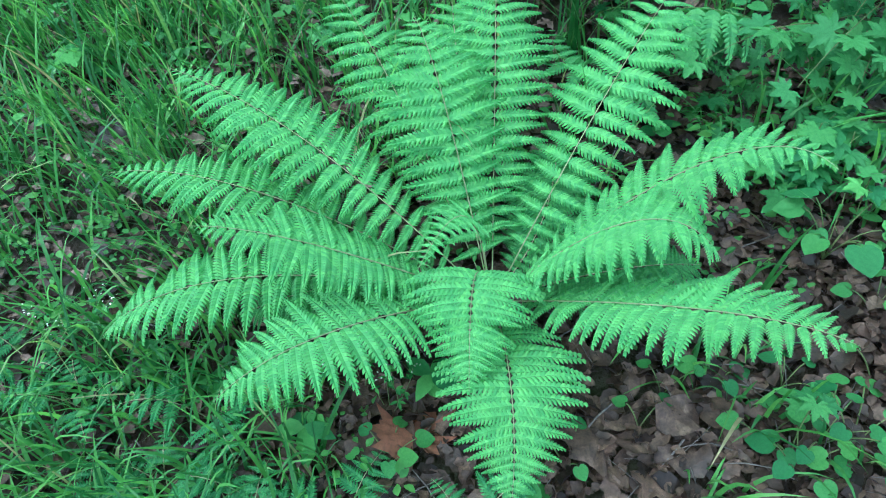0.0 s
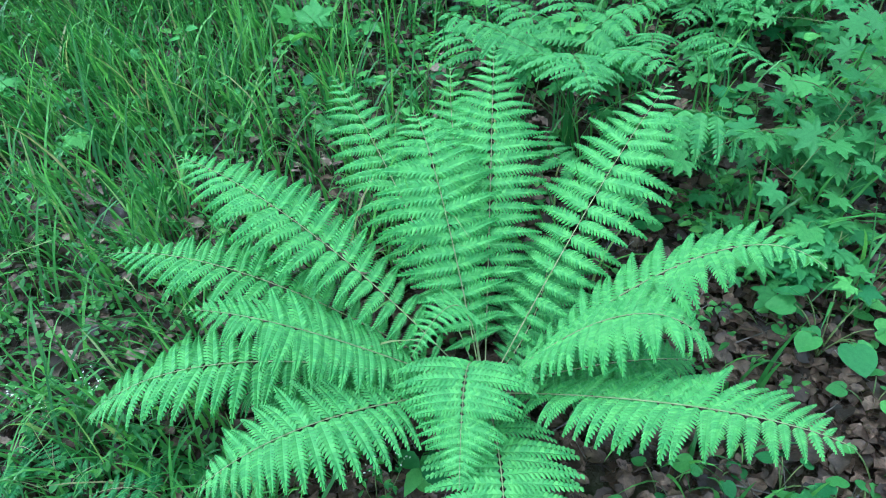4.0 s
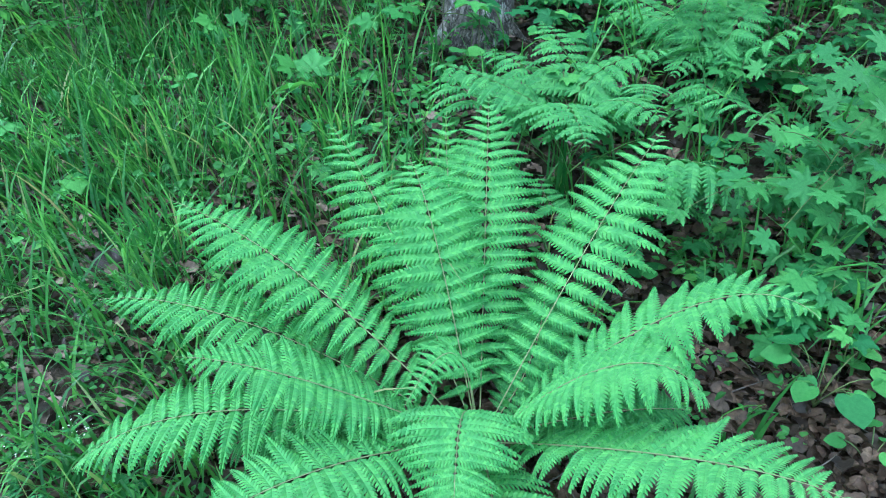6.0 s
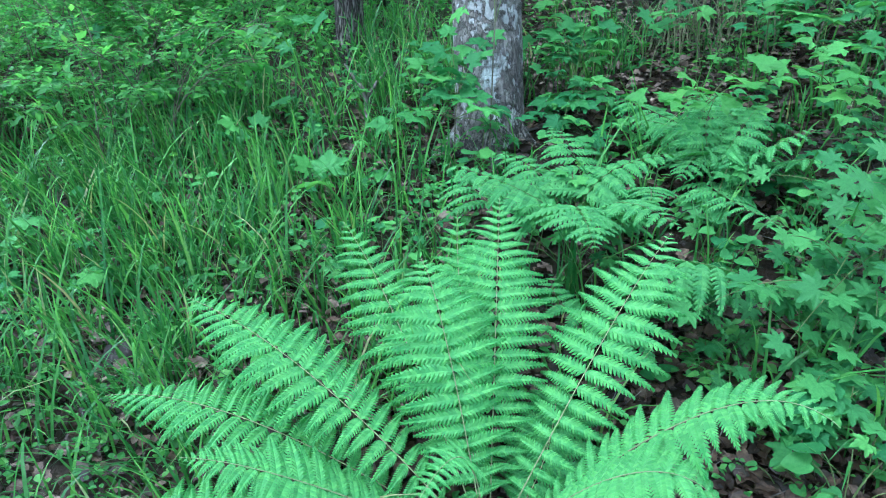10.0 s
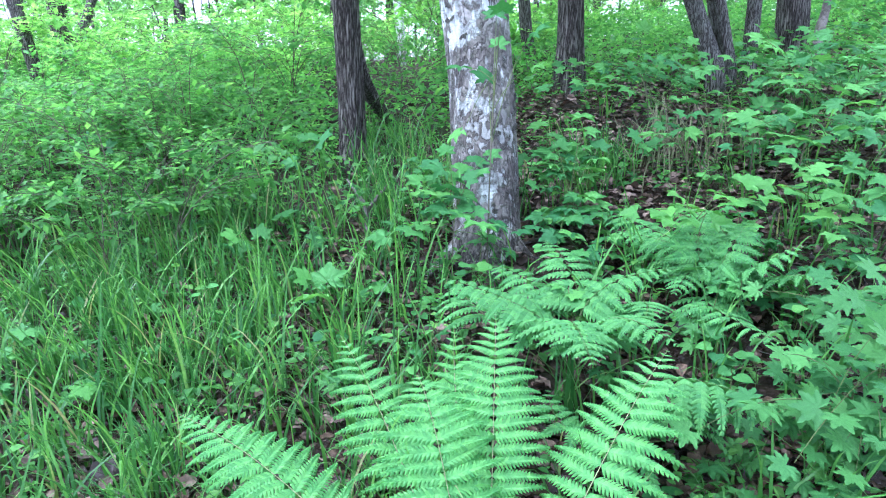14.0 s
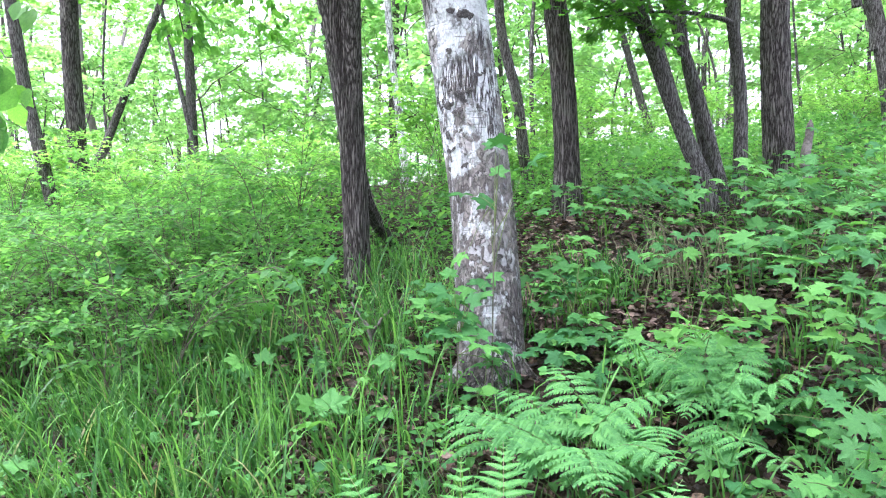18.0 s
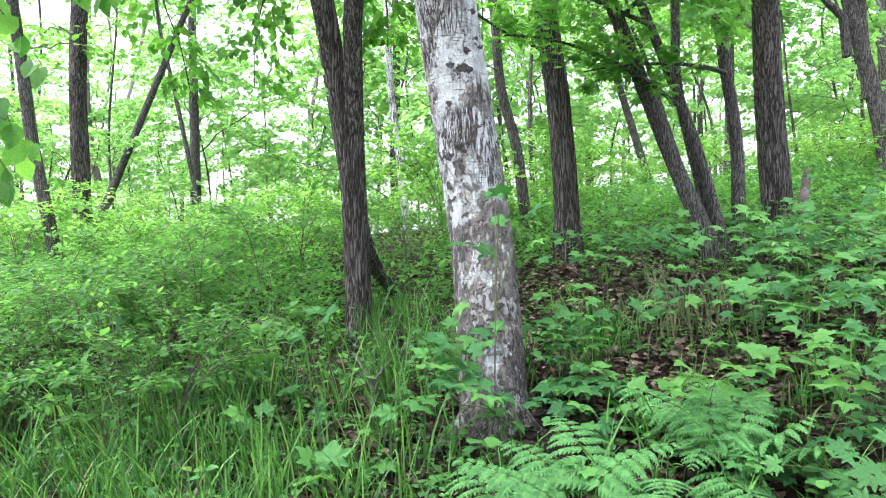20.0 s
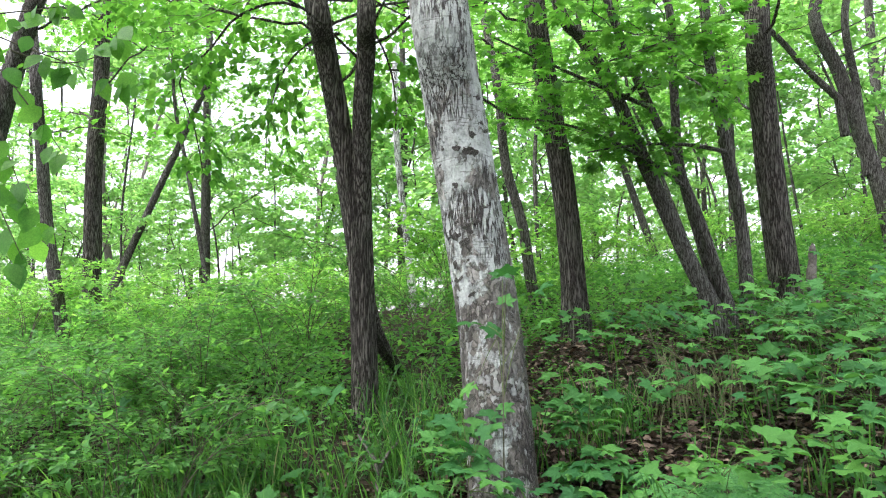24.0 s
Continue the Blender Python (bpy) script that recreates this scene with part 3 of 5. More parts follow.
# ---- trees ----
def twigs_and_leaves(limb, count, spread, leaves, size, shape, flat=0.25, start=0.3):
    """Side shoots of a limb, and the leaves along them."""
    wood, out = [], []
    n = len(limb)
    t = unit(np.gradient(limb, axis=0))
    for k in range(count):
        u = start + (1 - start) * (k + rng.uniform(0, 0.9)) / count
        i = min(int(u * (n - 1)), n - 2)
        p, d = limb[i], t[i]
        side = unit(np.cross(d, (0, 0, 1))) * (1 if k % 2 else -1)
        ln = spread * (1.1 - 0.6 * u) * rng.uniform(0.7, 1.25)
        go = unit(side * rng.uniform(0.5, 1.0) + d * rng.uniform(0.4, 0.9) + np.array((0, 0, rng.normal(0.02, 0.25))))
        end = p + go * ln
        tw = curve3(p, p + go * ln * 0.5 + (0, 0, 0.06 * ln), end - (0, 0, 0.05 * ln), 4)
        wood.append(tube(tw, np.linspace(0.002, 0.0008, 4) * (0.8 + ln), 3))
        v = rng.uniform(0.15, 1.0, leaves)
        at = p + go * ln * v[:, None] + rng.normal(0, 0.10 * ln + 0.01, (leaves, 3)) * (1, 1, 0.45)
        along = unit(go + random_dirs(leaves) * 0.9 + np.array((0, 0, -0.25)))
        out.append(scatter(shape, at, along, upish(leaves, flat), size * rng.uniform(0.6, 1.25, leaves)))
    return wood, out


def tree(name, points, r0, r1, bark, label, limbs, leaf, size, shape=FAR_LEAF_SHAPE, lo=0.35, hi=1.0, reach=2.0, shoots=7, leaves=24, sides=14, steps=40, furrow=0.06,
         climb=0.45, group="", category="tree", flat=0.45, parent=None, joined=False):
    """A tapered trunk, limbs, and a crown of many leaves."""
    line = smooth_line(points, steps)
    base = line[0].copy()
    ob = parent or thing(name, base, label, category, group)
    ph = rng.uniform(0, 6, 4)
    lump = lambda an, z: furrow * (np.sin(an * 3 + z * 1.3 + ph[0]) * 0.6 + np.sin(an * 7 + z * 4 + ph[1]) * 0.5 + np.sin(an * 13 - z * 7 + ph[2]) * 0.35 - 0.55 * np.abs(np.sin(an * 11 + 0.9 * np.sin(z * 6 + ph[3]))) ** 3 * (sides > 20))
    u = np.linspace(0, 1, steps)
    rad = r0 + (r1 - r0) * u ** 0.9
    rad = rad * (1 + 0.3 * np.exp(-u * steps * 0.5))
    line[0] -= (0, 0, 0.35)
    part("trunk", *tube(line, rad, sides, lump), bark, ob)
    wood, out = [], []
    for k in range(limbs):
        w = lo + (hi - lo) * (k + rng.uniform(0, 0.8)) / max(1, limbs)
        i = min(int(w * (steps - 1)), steps - 2)
        p = line[i]
        a = rng.uniform(0, 2 * math.pi)
        ln = reach * (1.15 - 0.6 * w) * rng.uniform(0.75, 1.2)
        d = np.array((math.cos(a), math.sin(a), 0))
        limb = curve3(p, p + d * ln * 0.5 + (0, 0, climb * ln * 0.42), p + d * ln + (0, 0, climb * ln * 0.6), 12)
        limb[1:-1] += rng.normal(0, 0.015 * ln, (10, 3))
        bough = tube(limb, np.linspace(max(0.006, rad[i] * 0.15), 0.003, 12), 5 - joined)
        if joined:
            wood.append(bough)
        else:
            part("limb", *bough, bark, ob)
        ws, ls = twigs_and_leaves(limb, shoots, reach * 0.4, leaves, size, shape, flat)
        wood += ws
        out += ls
    if wood:
        tagged(part("twig", *join(wood), TWIG, ob), kind="stuff")
        tagged(part("crown", *join(out), leaf, ob, smooth=False), kind="stuff")
    return ob


# the pale birch in the middle
def birch():
    pts = [(0.132, 2.867, 0.835), (0.125, 2.981, 1.220), (0.096, 3.076, 1.710), (0.018, 3.084, 2.303), (-0.049, 3.049, 2.770), (-0.106, 3.001, 3.237), (-0.25, 3.75, 4.6), (-0.5, 3.9, 6.5), (-0.6, 4.0, 9.0)]
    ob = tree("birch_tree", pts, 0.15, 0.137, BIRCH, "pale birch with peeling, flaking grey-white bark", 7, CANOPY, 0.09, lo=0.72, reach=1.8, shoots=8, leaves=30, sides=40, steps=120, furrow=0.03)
    for x, y, r in ((-0.26, -0.1, 0.05), (0.24, -0.12, 0.055), (0.02, -0.3, 0.045), (0.3, 0.1, 0.05)):
        p0 = np.array(pts[0])
        root = curve3(p0 + (x * 0.3, y * 0.3, 0.16), p0 + (x * 0.6, y * 0.6, 0.05), np.array((p0[0] + x, p0[1] + y, float(gz(p0[0] + x, p0[1] + y)) - 0.03)), 8)
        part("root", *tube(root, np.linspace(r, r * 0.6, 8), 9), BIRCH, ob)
    # curls of bark that stand off the trunk
    line = smooth_line(pts, 120)
    curl = curled(0.5, -0.12)
    flakes = [mesh_of("bark_flake", curl[0] * (1, 1, s), curl[1], BIRCH) for s in (1, 1.6)]
    for k in range(130):
        i = int(rng.uniform(6, 66))
        a = rng.uniform(math.pi * 0.95, math.pi * 2.05)
        out = np.array((math.cos(a), math.sin(a), 0))
        r = 0.15 - 0.013 * (i / 119) ** 0.9
        p = line[i] + out * (r + 0.001)
        y = unit(np.array((-out[1], out[0], 0)) * rng.choice((-1, 1)) + (0, 0, rng.normal(0, 0.7)))
        z = unit(out - y * np.dot(out, y) + rng.normal(0, 0.12, 3))
        x = np.cross(y, z)
        s = rng.uniform(0.02, 0.06)
        m = Matrix(((x[0], y[0], z[0], p[0]), (x[1], y[1], z[1], p[1]), (x[2], y[2], z[2], p[2]), (0, 0, 0, 1)))
        piece("bark_flake", flakes[k % 2], ob, m @ Matrix.Diagonal((s * 0.8, s, s, 1)))


birch()


def oak_twin():
    b = (-0.644, 3.963, 1.015)
    ob = thing("oak_tree", b, "dark oak with two stems from one foot, deeply furrowed bark", "tree")
    tree("oak_tree", [b, (-0.651, 4.026, 1.622), (-0.673, 4.004, 2.243), (-0.775, 3.965, 2.955), (-0.843, 3.895, 3.372), (-0.9, 3.826, 3.713), (-1.25, 4.6, 4.9), (-1.4, 4.7, 8.5)], 0.062, 0.075, OAK_BARK, "", 7, CANOPY, 0.075, lo=0.5, reach=2.4, shoots=8,
         leaves=28, sides=56, steps=90, furrow=0.05, parent=ob)
    tree("oak_tree", [(-0.610, 4.073, 1.031), (-0.627, 4.091, 1.552), (-0.637, 4.020, 2.245), (-0.624, 3.898, 2.927), (-0.580, 3.806, 3.322), (-0.557, 3.711, 3.635), (-0.62, 4.4, 5.0), (-0.5, 4.5, 8.5)], 0.06, 0.055, OAK_BARK, "", 6, CANOPY, 0.075, lo=0.5, reach=2.2,
         shoots=8, leaves=28, sides=56, steps=90, furrow=0.05, parent=ob)
    foot = smooth_line([(-0.615, 4.09, 1.85), (-0.59, 4.2, 1.68), (-0.548, 4.45, 1.52), (-0.47, 4.85, float(gz(-0.47, 4.85)) - 0.02)], 14)
    part("root", *tube(foot, np.linspace(0.038, 0.05, 14), 20, lambda an, z: 0.1 * np.sin(an * 7 + z * 5)), OAK_BARK, ob)
    limb = smooth_line([(-0.785, 3.825, 3.558), (-1.070, 3.712, 3.640), (-1.363, 3.763, 3.587), (-1.579, 3.876, 3.429), (-1.798, 3.962, 3.287), (-1.784, 4.183, 3.022), (-1.794, 4.369, 2.760)], 20)
    for bough, shoots in ((limb, 16), (curve3((-0.756, 3.860, 3.500), (-1.190, 4.147, 3.377), (-1.431, 4.587, 2.845), 14), 12), (curve3((-0.597, 3.750, 3.549), (-0.467, 4.079, 3.360), (-0.471, 4.409, 3.049), 14), 9)):
        part("limb", *tube(bough, np.linspace(0.01, 0.003, len(bough)), 6), OAK_BARK, ob)
        ws, ls = twigs_and_leaves(bough, shoots, 0.5, 24, 0.07, OVATE, 0.5, 0.15)
        tagged(part("twig", *join(ws), TWIG, ob), kind="stuff")
        tagged(part("crown", *join(ls), CANOPY, ob, smooth=False), kind="stuff")


oak_twin()


def snag():
    b = on_ground(2.52, 4.95)
    ob = thing("dead_stump", b, "thin grey snag, broken off, beside the thick oak", "stump")
    line = smooth_line([b - (0, 0, 0.1), b + (0.0, 0, 0.3), (2.56, 5.0, 2.1), (2.575, 5.0, 2.262)], 16)
    part("trunk", *tube(line, np.concatenate([np.linspace(0.04, 0.027, 14), [0.02, 0.003]]), 11, lambda an, z: 0.12 * np.sin(an * 5 + z * 3)), DEAD_WOOD, ob)


snag()
tree("oak_tree", [(0.829, 5.195, 1.698), (0.815, 5.204, 2.295), (0.766, 5.193, 2.932), (0.677, 5.144, 3.622), (0.592, 5.063, 4.307), (0.7, 6.0, 6.0), (0.5, 6.2, 9.0)], 0.1, 0.075, OAK_BARK, "straight oak with dark furrowed bark on the crest of the bank", 9, CANOPY, 0.075,
     lo=0.4, reach=2.4, shoots=8, leaves=26, sides=52, steps=60)
tree("oak_tree", [(2.499, 5.308, 1.555), (2.478, 5.293, 2.129), (2.434, 5.270, 2.761), (2.395, 5.195, 3.484), (2.358, 5.064, 4.232), (2.9, 5.9, 6.5), (2.9, 6.1, 9.5)], 0.125, 0.075, OAK_BARK, "thick upright oak with ridged grey-brown bark", 9, CANOPY, 0.075,
     lo=0.45, reach=2.6, shoots=8, leaves=26, sides=56, steps=60, furrow=0.045)


def maple_clump():
    b = (1.835, 4.828, 1.569)
    ob = thing("maple_clump", b, "clump of slender grey maple stems leaning apart from one stool", "tree")
    stems = [([(1.801, 4.788, 1.629), (1.515, 4.874, 2.400), (1.266, 4.802, 3.030), (1.083, 4.709, 3.436), (0.877, 4.619, 3.752), (0.692, 4.521, 4.014), (0.6, 4.6, 5.2)], 0.06, 0.038),
             ([(1.919, 4.903, 1.669), (1.766, 4.957, 2.364), (1.594, 4.961, 2.890), (1.410, 4.889, 3.316), (1.218, 4.780, 3.724), (1.083, 4.649, 4.065), (0.9, 4.9, 5.2)], 0.042, 0.026),
             ([(2.047, 4.959, 1.729), (2.064, 4.999, 2.406), (1.981, 4.956, 3.009), (1.873, 4.853, 3.597), (1.823, 4.760, 4.093), (2.0, 5.4, 5.6)], 0.05, 0.034),
             ([(1.834, 5.028, 1.988), (1.663, 5.053, 2.868), (1.625, 4.971, 3.519), (1.571, 4.825, 4.138), (1.5, 5.5, 5.2)], 0.04, 0.026)]
    for k, (pts, r0, r1) in enumerate(stems):
        tree("maple_clump", pts, r0, r1, GREY_BARK, "", 3, CANOPY, 0.075, MAPLE_SHAPE, lo=0.5, reach=1.6, shoots=8, leaves=14, sides=14, steps=40, climb=0.15, flat=0.25, parent=ob)
    # low boughs reaching out over the bank
    for a, m, e in (((1.622, 4.890, 2.698), (0.950, 4.561, 3.009), (0.309, 4.407, 3.103)), ((1.384, 4.797, 3.284), (0.755, 4.449, 3.428), (0.162, 4.113, 3.583)), ((1.964, 4.922, 2.955), (1.449, 4.663, 2.961), (0.856, 4.512, 2.875)),
                    ((1.164, 4.736, 3.313), (1.351, 4.240, 3.320), (1.553, 3.948, 3.012))):
        limb = curve3(a, m, e, 14)
        part("limb", *tube(limb, np.linspace(0.018, 0.005, 14), 6), GREY_BARK, ob)
        ws, ls = twigs_and_leaves(limb, 15, 0.6, 17, 0.066, MAPLE_SHAPE, 0.5, 0.1)
        tagged(part("twig", *join(ws), TWIG, ob), kind="stuff")
        tagged(part("crown", *join(ls), CANOPY, ob, smooth=False), kind="stuff")


maple_clump()
tree("slender_tree", [(-4.447, 7.777, 1.432), (-4.477, 7.711, 2.499), (-4.456, 7.605, 3.714), (-4.346, 7.475, 4.935), (-4.336, 7.436, 5.781), (-5.2, 8.8, 8.0), (-5.2, 9.0, 11.0)], 0.11, 0.07, OAK_BARK, "slim straight tree rising out of the undergrowth", 8, CANOPY, 0.085, lo=0.4,
     reach=2.5, leaves=30, sides=16)
tree("slender_tree", [(-4.052, 6.614, 1.352), (-4.134, 6.555, 2.031), (-4.260, 6.494, 2.833), (-4.302, 6.371, 3.687), (-4.350, 6.256, 4.543), (-5.0, 7.0, 6.2), (-5.2, 7.2, 9.0)], 0.065, 0.048, GREY_BARK, "slim tree with a slight bend, rising out of the undergrowth", 8, CANOPY, 0.085, lo=0.4,
     reach=2.2, leaves=30, sides=16)
tree("leaning_tree", [(-3.655, 4.642, 2.420), (-3.473, 4.653, 3.360), (-3.276, 4.617, 4.052), (-3.185, 4.613, 4.411), (-3.2, 5.2, 6.5)], 0.09, 0.05, GREY_BARK, "young dark tree leaning over the undergrowth", 5, CANOPY, 0.085, lo=0.4, reach=1.8, leaves=28)
tree("white_birch", [(-0.658, 7.921, 2.018), (-0.710, 7.854, 2.691), (-0.799, 7.891, 3.532), (-0.840, 7.847, 4.375), (-0.9, 8.3, 6.0), (-1.0, 8.5, 9.0)], 0.05, 0.03, WHITE_BIRCH, "thin white birch far up the bank", 6, FAR_LEAF, 0.12, lo=0.5, reach=1.8)
tree("slender_tree", [(0.663, 6.325, 1.724), (0.597, 6.312, 2.125), (0.540, 6.350, 2.676), (0.396, 6.331, 3.292), (0.337, 6.287, 4.082), (0.2, 6.8, 5.5), (0.1, 7.0, 8.0)], 0.06, 0.035, GREY_BARK, "slim crooked tree behind the birch", 6, CANOPY, 0.075, lo=0.5, reach=1.6)
tree("forked_tree", [(4.069, 6.376, 1.940), (4.075, 6.514, 2.773), (3.937, 6.542, 3.524), (3.777, 6.536, 4.172), (3.609, 6.573, 4.860), (4.3, 7.2, 6.0), (4.0, 7.4, 8.5)], 0.085, 0.045, GREY_BARK, "leaning forked tree with smooth grey bark", 7, FAR_LEAF, 0.11, lo=0.5, reach=2.0)
tree("forked_tree", [(3.756, 6.5, 3.865), (3.45, 6.5, 4.2), (3.156, 6.5, 4.599), (2.735, 6.5, 4.981), (2.5, 6.6, 5.6)], 0.035, 0.02, GREY_BARK, "thin side stem leaning out from a grey tree", 4, FAR_LEAF, 0.1, lo=0.5, reach=1.3)
tree("forked_tree", [(3.960, 6.545, 3.466), (3.914, 6.507, 4.037), (3.856, 6.417, 4.890), (4.9, 7.2, 6.2), (5.0, 7.4, 8.0)], 0.042, 0.026, GREY_BARK, "upright fork of a leaning grey tree", 5, FAR_LEAF, 0.11, lo=0.5, reach=1.6)


# thinner trees further back, to the crest and beyond
def far_woods():
    def plant(protos, spots, lean, lo, hi):
        for k, (x, y) in enumerate(spots):
            m = Matrix.Translation((x, y, float(gz(x, y)) - 0.05)) @ Matrix.Rotation(rng.uniform(0, 6.28), 4, "Z") @ Matrix.Rotation(rng.normal(0, lean), 4, "X") @ Matrix.Scale(rng.uniform(lo, hi), 4)
            if k < len(protos):
                protos[k].matrix_basis = m
            else:
                copy_thing(protos[k % len(protos)], m)

    def sow(n, y0, y1, gap, allowed, widen=1.0):
        spots = []
        for _ in range(6000):
            if len(spots) >= n:
                break
            y = y0 + (y1 - y0) * rng.uniform(0, 1) ** 1.2
            x = rng.uniform(-0.95, 0.95) * (y + 2) * widen
            if allowed(x, y) and all(math.hypot(x - a, y - b) > gap * (1 + y * 0.03) for a, b in spots):
                spots.append((x, y))
        return spots

    tall = []
    for k in range(5):
        h = 11 + k
        pts = [(0, 0, 0), (rng.normal(0, 0.2), rng.normal(0, 0.2), h * 0.25), (rng.normal(0, 0.6), rng.normal(0, 0.6), h * 0.5), (rng.normal(0, 0.9), rng.normal(0, 0.9), h * 0.75), (rng.normal(0, 1.1), 0, h)]
        tall.append(tree("far_tree", pts, 0.05 + 0.012 * k, 0.025, FAR_BARK if k % 2 else GREY_BARK, "thin tree of the wood behind, its leaves paled for sky glare", 20, FAR_LEAF, 0.1, lo=0.14, reach=2.0, shoots=9, leaves=32, sides=9, steps=24,
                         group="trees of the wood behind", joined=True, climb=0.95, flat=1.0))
    plant(tall, sow(66, 11.5, 36, 1.5, lambda x, y: abs(x / y + 0.33) > 0.07), 0.07, 0.8, 1.15)
    # single trunks that stand out against the sky: foot, head, thickness
    for foot, head, thick, up in (((-5.1, 10.2, 3.6), (-4.15, 10.2, 5.8), 0.06, 2.4), ((-4.05, 10.0, 2.8), (-4.35, 10.0, 4.3), 0.04, 2.0), ((-2.05, 10.4, 4.3), (-2.3, 10.4, 5.9), 0.06, 2.2), ((2.65, 10.0, 3.3), (2.25, 10.0, 4.7), 0.06, 2.2),
                                  ((3.05, 9.8, 3.5), (2.75, 9.8, 4.5), 0.035, 1.8), ((3.85, 9.6, 3.4), (3.9, 9.6, 5.3), 0.07, 2.2)):
        a, b = np.array(foot), np.array(head)
        root = a + (b - a) * (float(gz(a[0], a[1])) - a[2]) / (b[2] - a[2])
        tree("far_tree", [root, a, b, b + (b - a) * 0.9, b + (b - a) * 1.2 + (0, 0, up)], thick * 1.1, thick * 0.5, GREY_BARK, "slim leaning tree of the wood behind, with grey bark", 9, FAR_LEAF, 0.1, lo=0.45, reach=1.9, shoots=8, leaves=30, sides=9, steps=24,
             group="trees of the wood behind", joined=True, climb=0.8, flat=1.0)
    low = []
    for k in range(4):
        h = 2.8 + 0.5 * k
        pts = [(0, 0, 0), (rng.normal(0, 0.1), rng.normal(0, 0.1), h * 0.4), (rng.normal(0, 0.3), rng.normal(0, 0.3), h * 0.8), (rng.normal(0, 0.3), 0, h)]
        low.append(tree("young_tree", pts, 0.022, 0.008, GREY_BARK, "leafy young tree under the taller trees, its leaves paled for sky glare", 12, FAR_LEAF, 0.085, lo=0.12, reach=1.3, shoots=8, leaves=26, sides=7, steps=16,
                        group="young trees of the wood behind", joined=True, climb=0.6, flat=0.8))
    plant(low, sow(105, 9.0, 26, 0.8, lambda x, y: y > 9.5 or (x < -4 and y > 8.5) or x > 3.6), 0.05, 0.8, 1.45)


rng = np.random.default_rng(11)
far_woods()

# unseen trees added behind and beside the camera; their crowns shade the foreground
rng = np.random.default_rng(17)
for x, y, h in ((-2.0, -1.5, 9.5), (1.6, -1.9, 10.0), (-0.3, -4.2, 10.5), (-3.6, -4.2, 11.0), (-4.8, -1.2, 10.0), (-3.5, 0.1, 10.5), (-0.9, -0.9, 10.0), (3.1, 0.9, 9.5)):
    z = float(gz(x, y))
    tree("oak_tree", [(x, y, z), (x + 0.1, y, z + h * 0.3), (x * 0.93, y + 0.2, z + h * 0.65), (x * 0.9, y + 0.3, z + h)], 0.12, 0.05, OAK_BARK, "unseen oak added so that its crown shades the ferns", 15, CANOPY, 0.085, lo=0.4, reach=3.4, shoots=10, leaves=32, sides=14,
         group="oaks beside the path")


# ---- undergrowth shrubs ----
def shrub(name, base, height, spread, stems, leaf, size, shape, label, leaves=16, shoots=9, group="", category="shrub", flat=0.22, start=0.42):
    """Thin stems from one foot, with tiers of nearly level leaves."""
    base = np.asarray(base, float)
    ob = thing(name, base, label, category, group)
    wood, out = [], []
    for k in range(stems):
        a = rng.uniform(0, 6.28)
        r = spread * rng.uniform(0.35, 1.0)
        h = height * rng.uniform(0.45, 1.0)
        end = base + (math.cos(a) * r, math.sin(a) * r, h)
        limb = curve3(base + rng.normal(0, 0.04, 3) * (1, 1, 0), base + (math.cos(a) * r * 0.3, math.sin(a) * r * 0.3, h * 0.72), end, 12)
        stem = tube(limb, np.linspace(0.0048, 0.0015, 12) * (0.6 + height * 0.35), 5)
        if k < 3:
            part("stem", *stem, TWIG, ob)
        else:
            wood.append(stem)
        ws, ls = twigs_and_leaves(limb, shoots, spread * 0.55, leaves, size, shape, flat, start)
        wood += ws
        out += ls
    tagged(part("twig", *join(wood), TWIG, ob), kind="stuff")
    tagged(part("foliage", *join(out), leaf, ob, smooth=False), kind="stuff")
    return ob


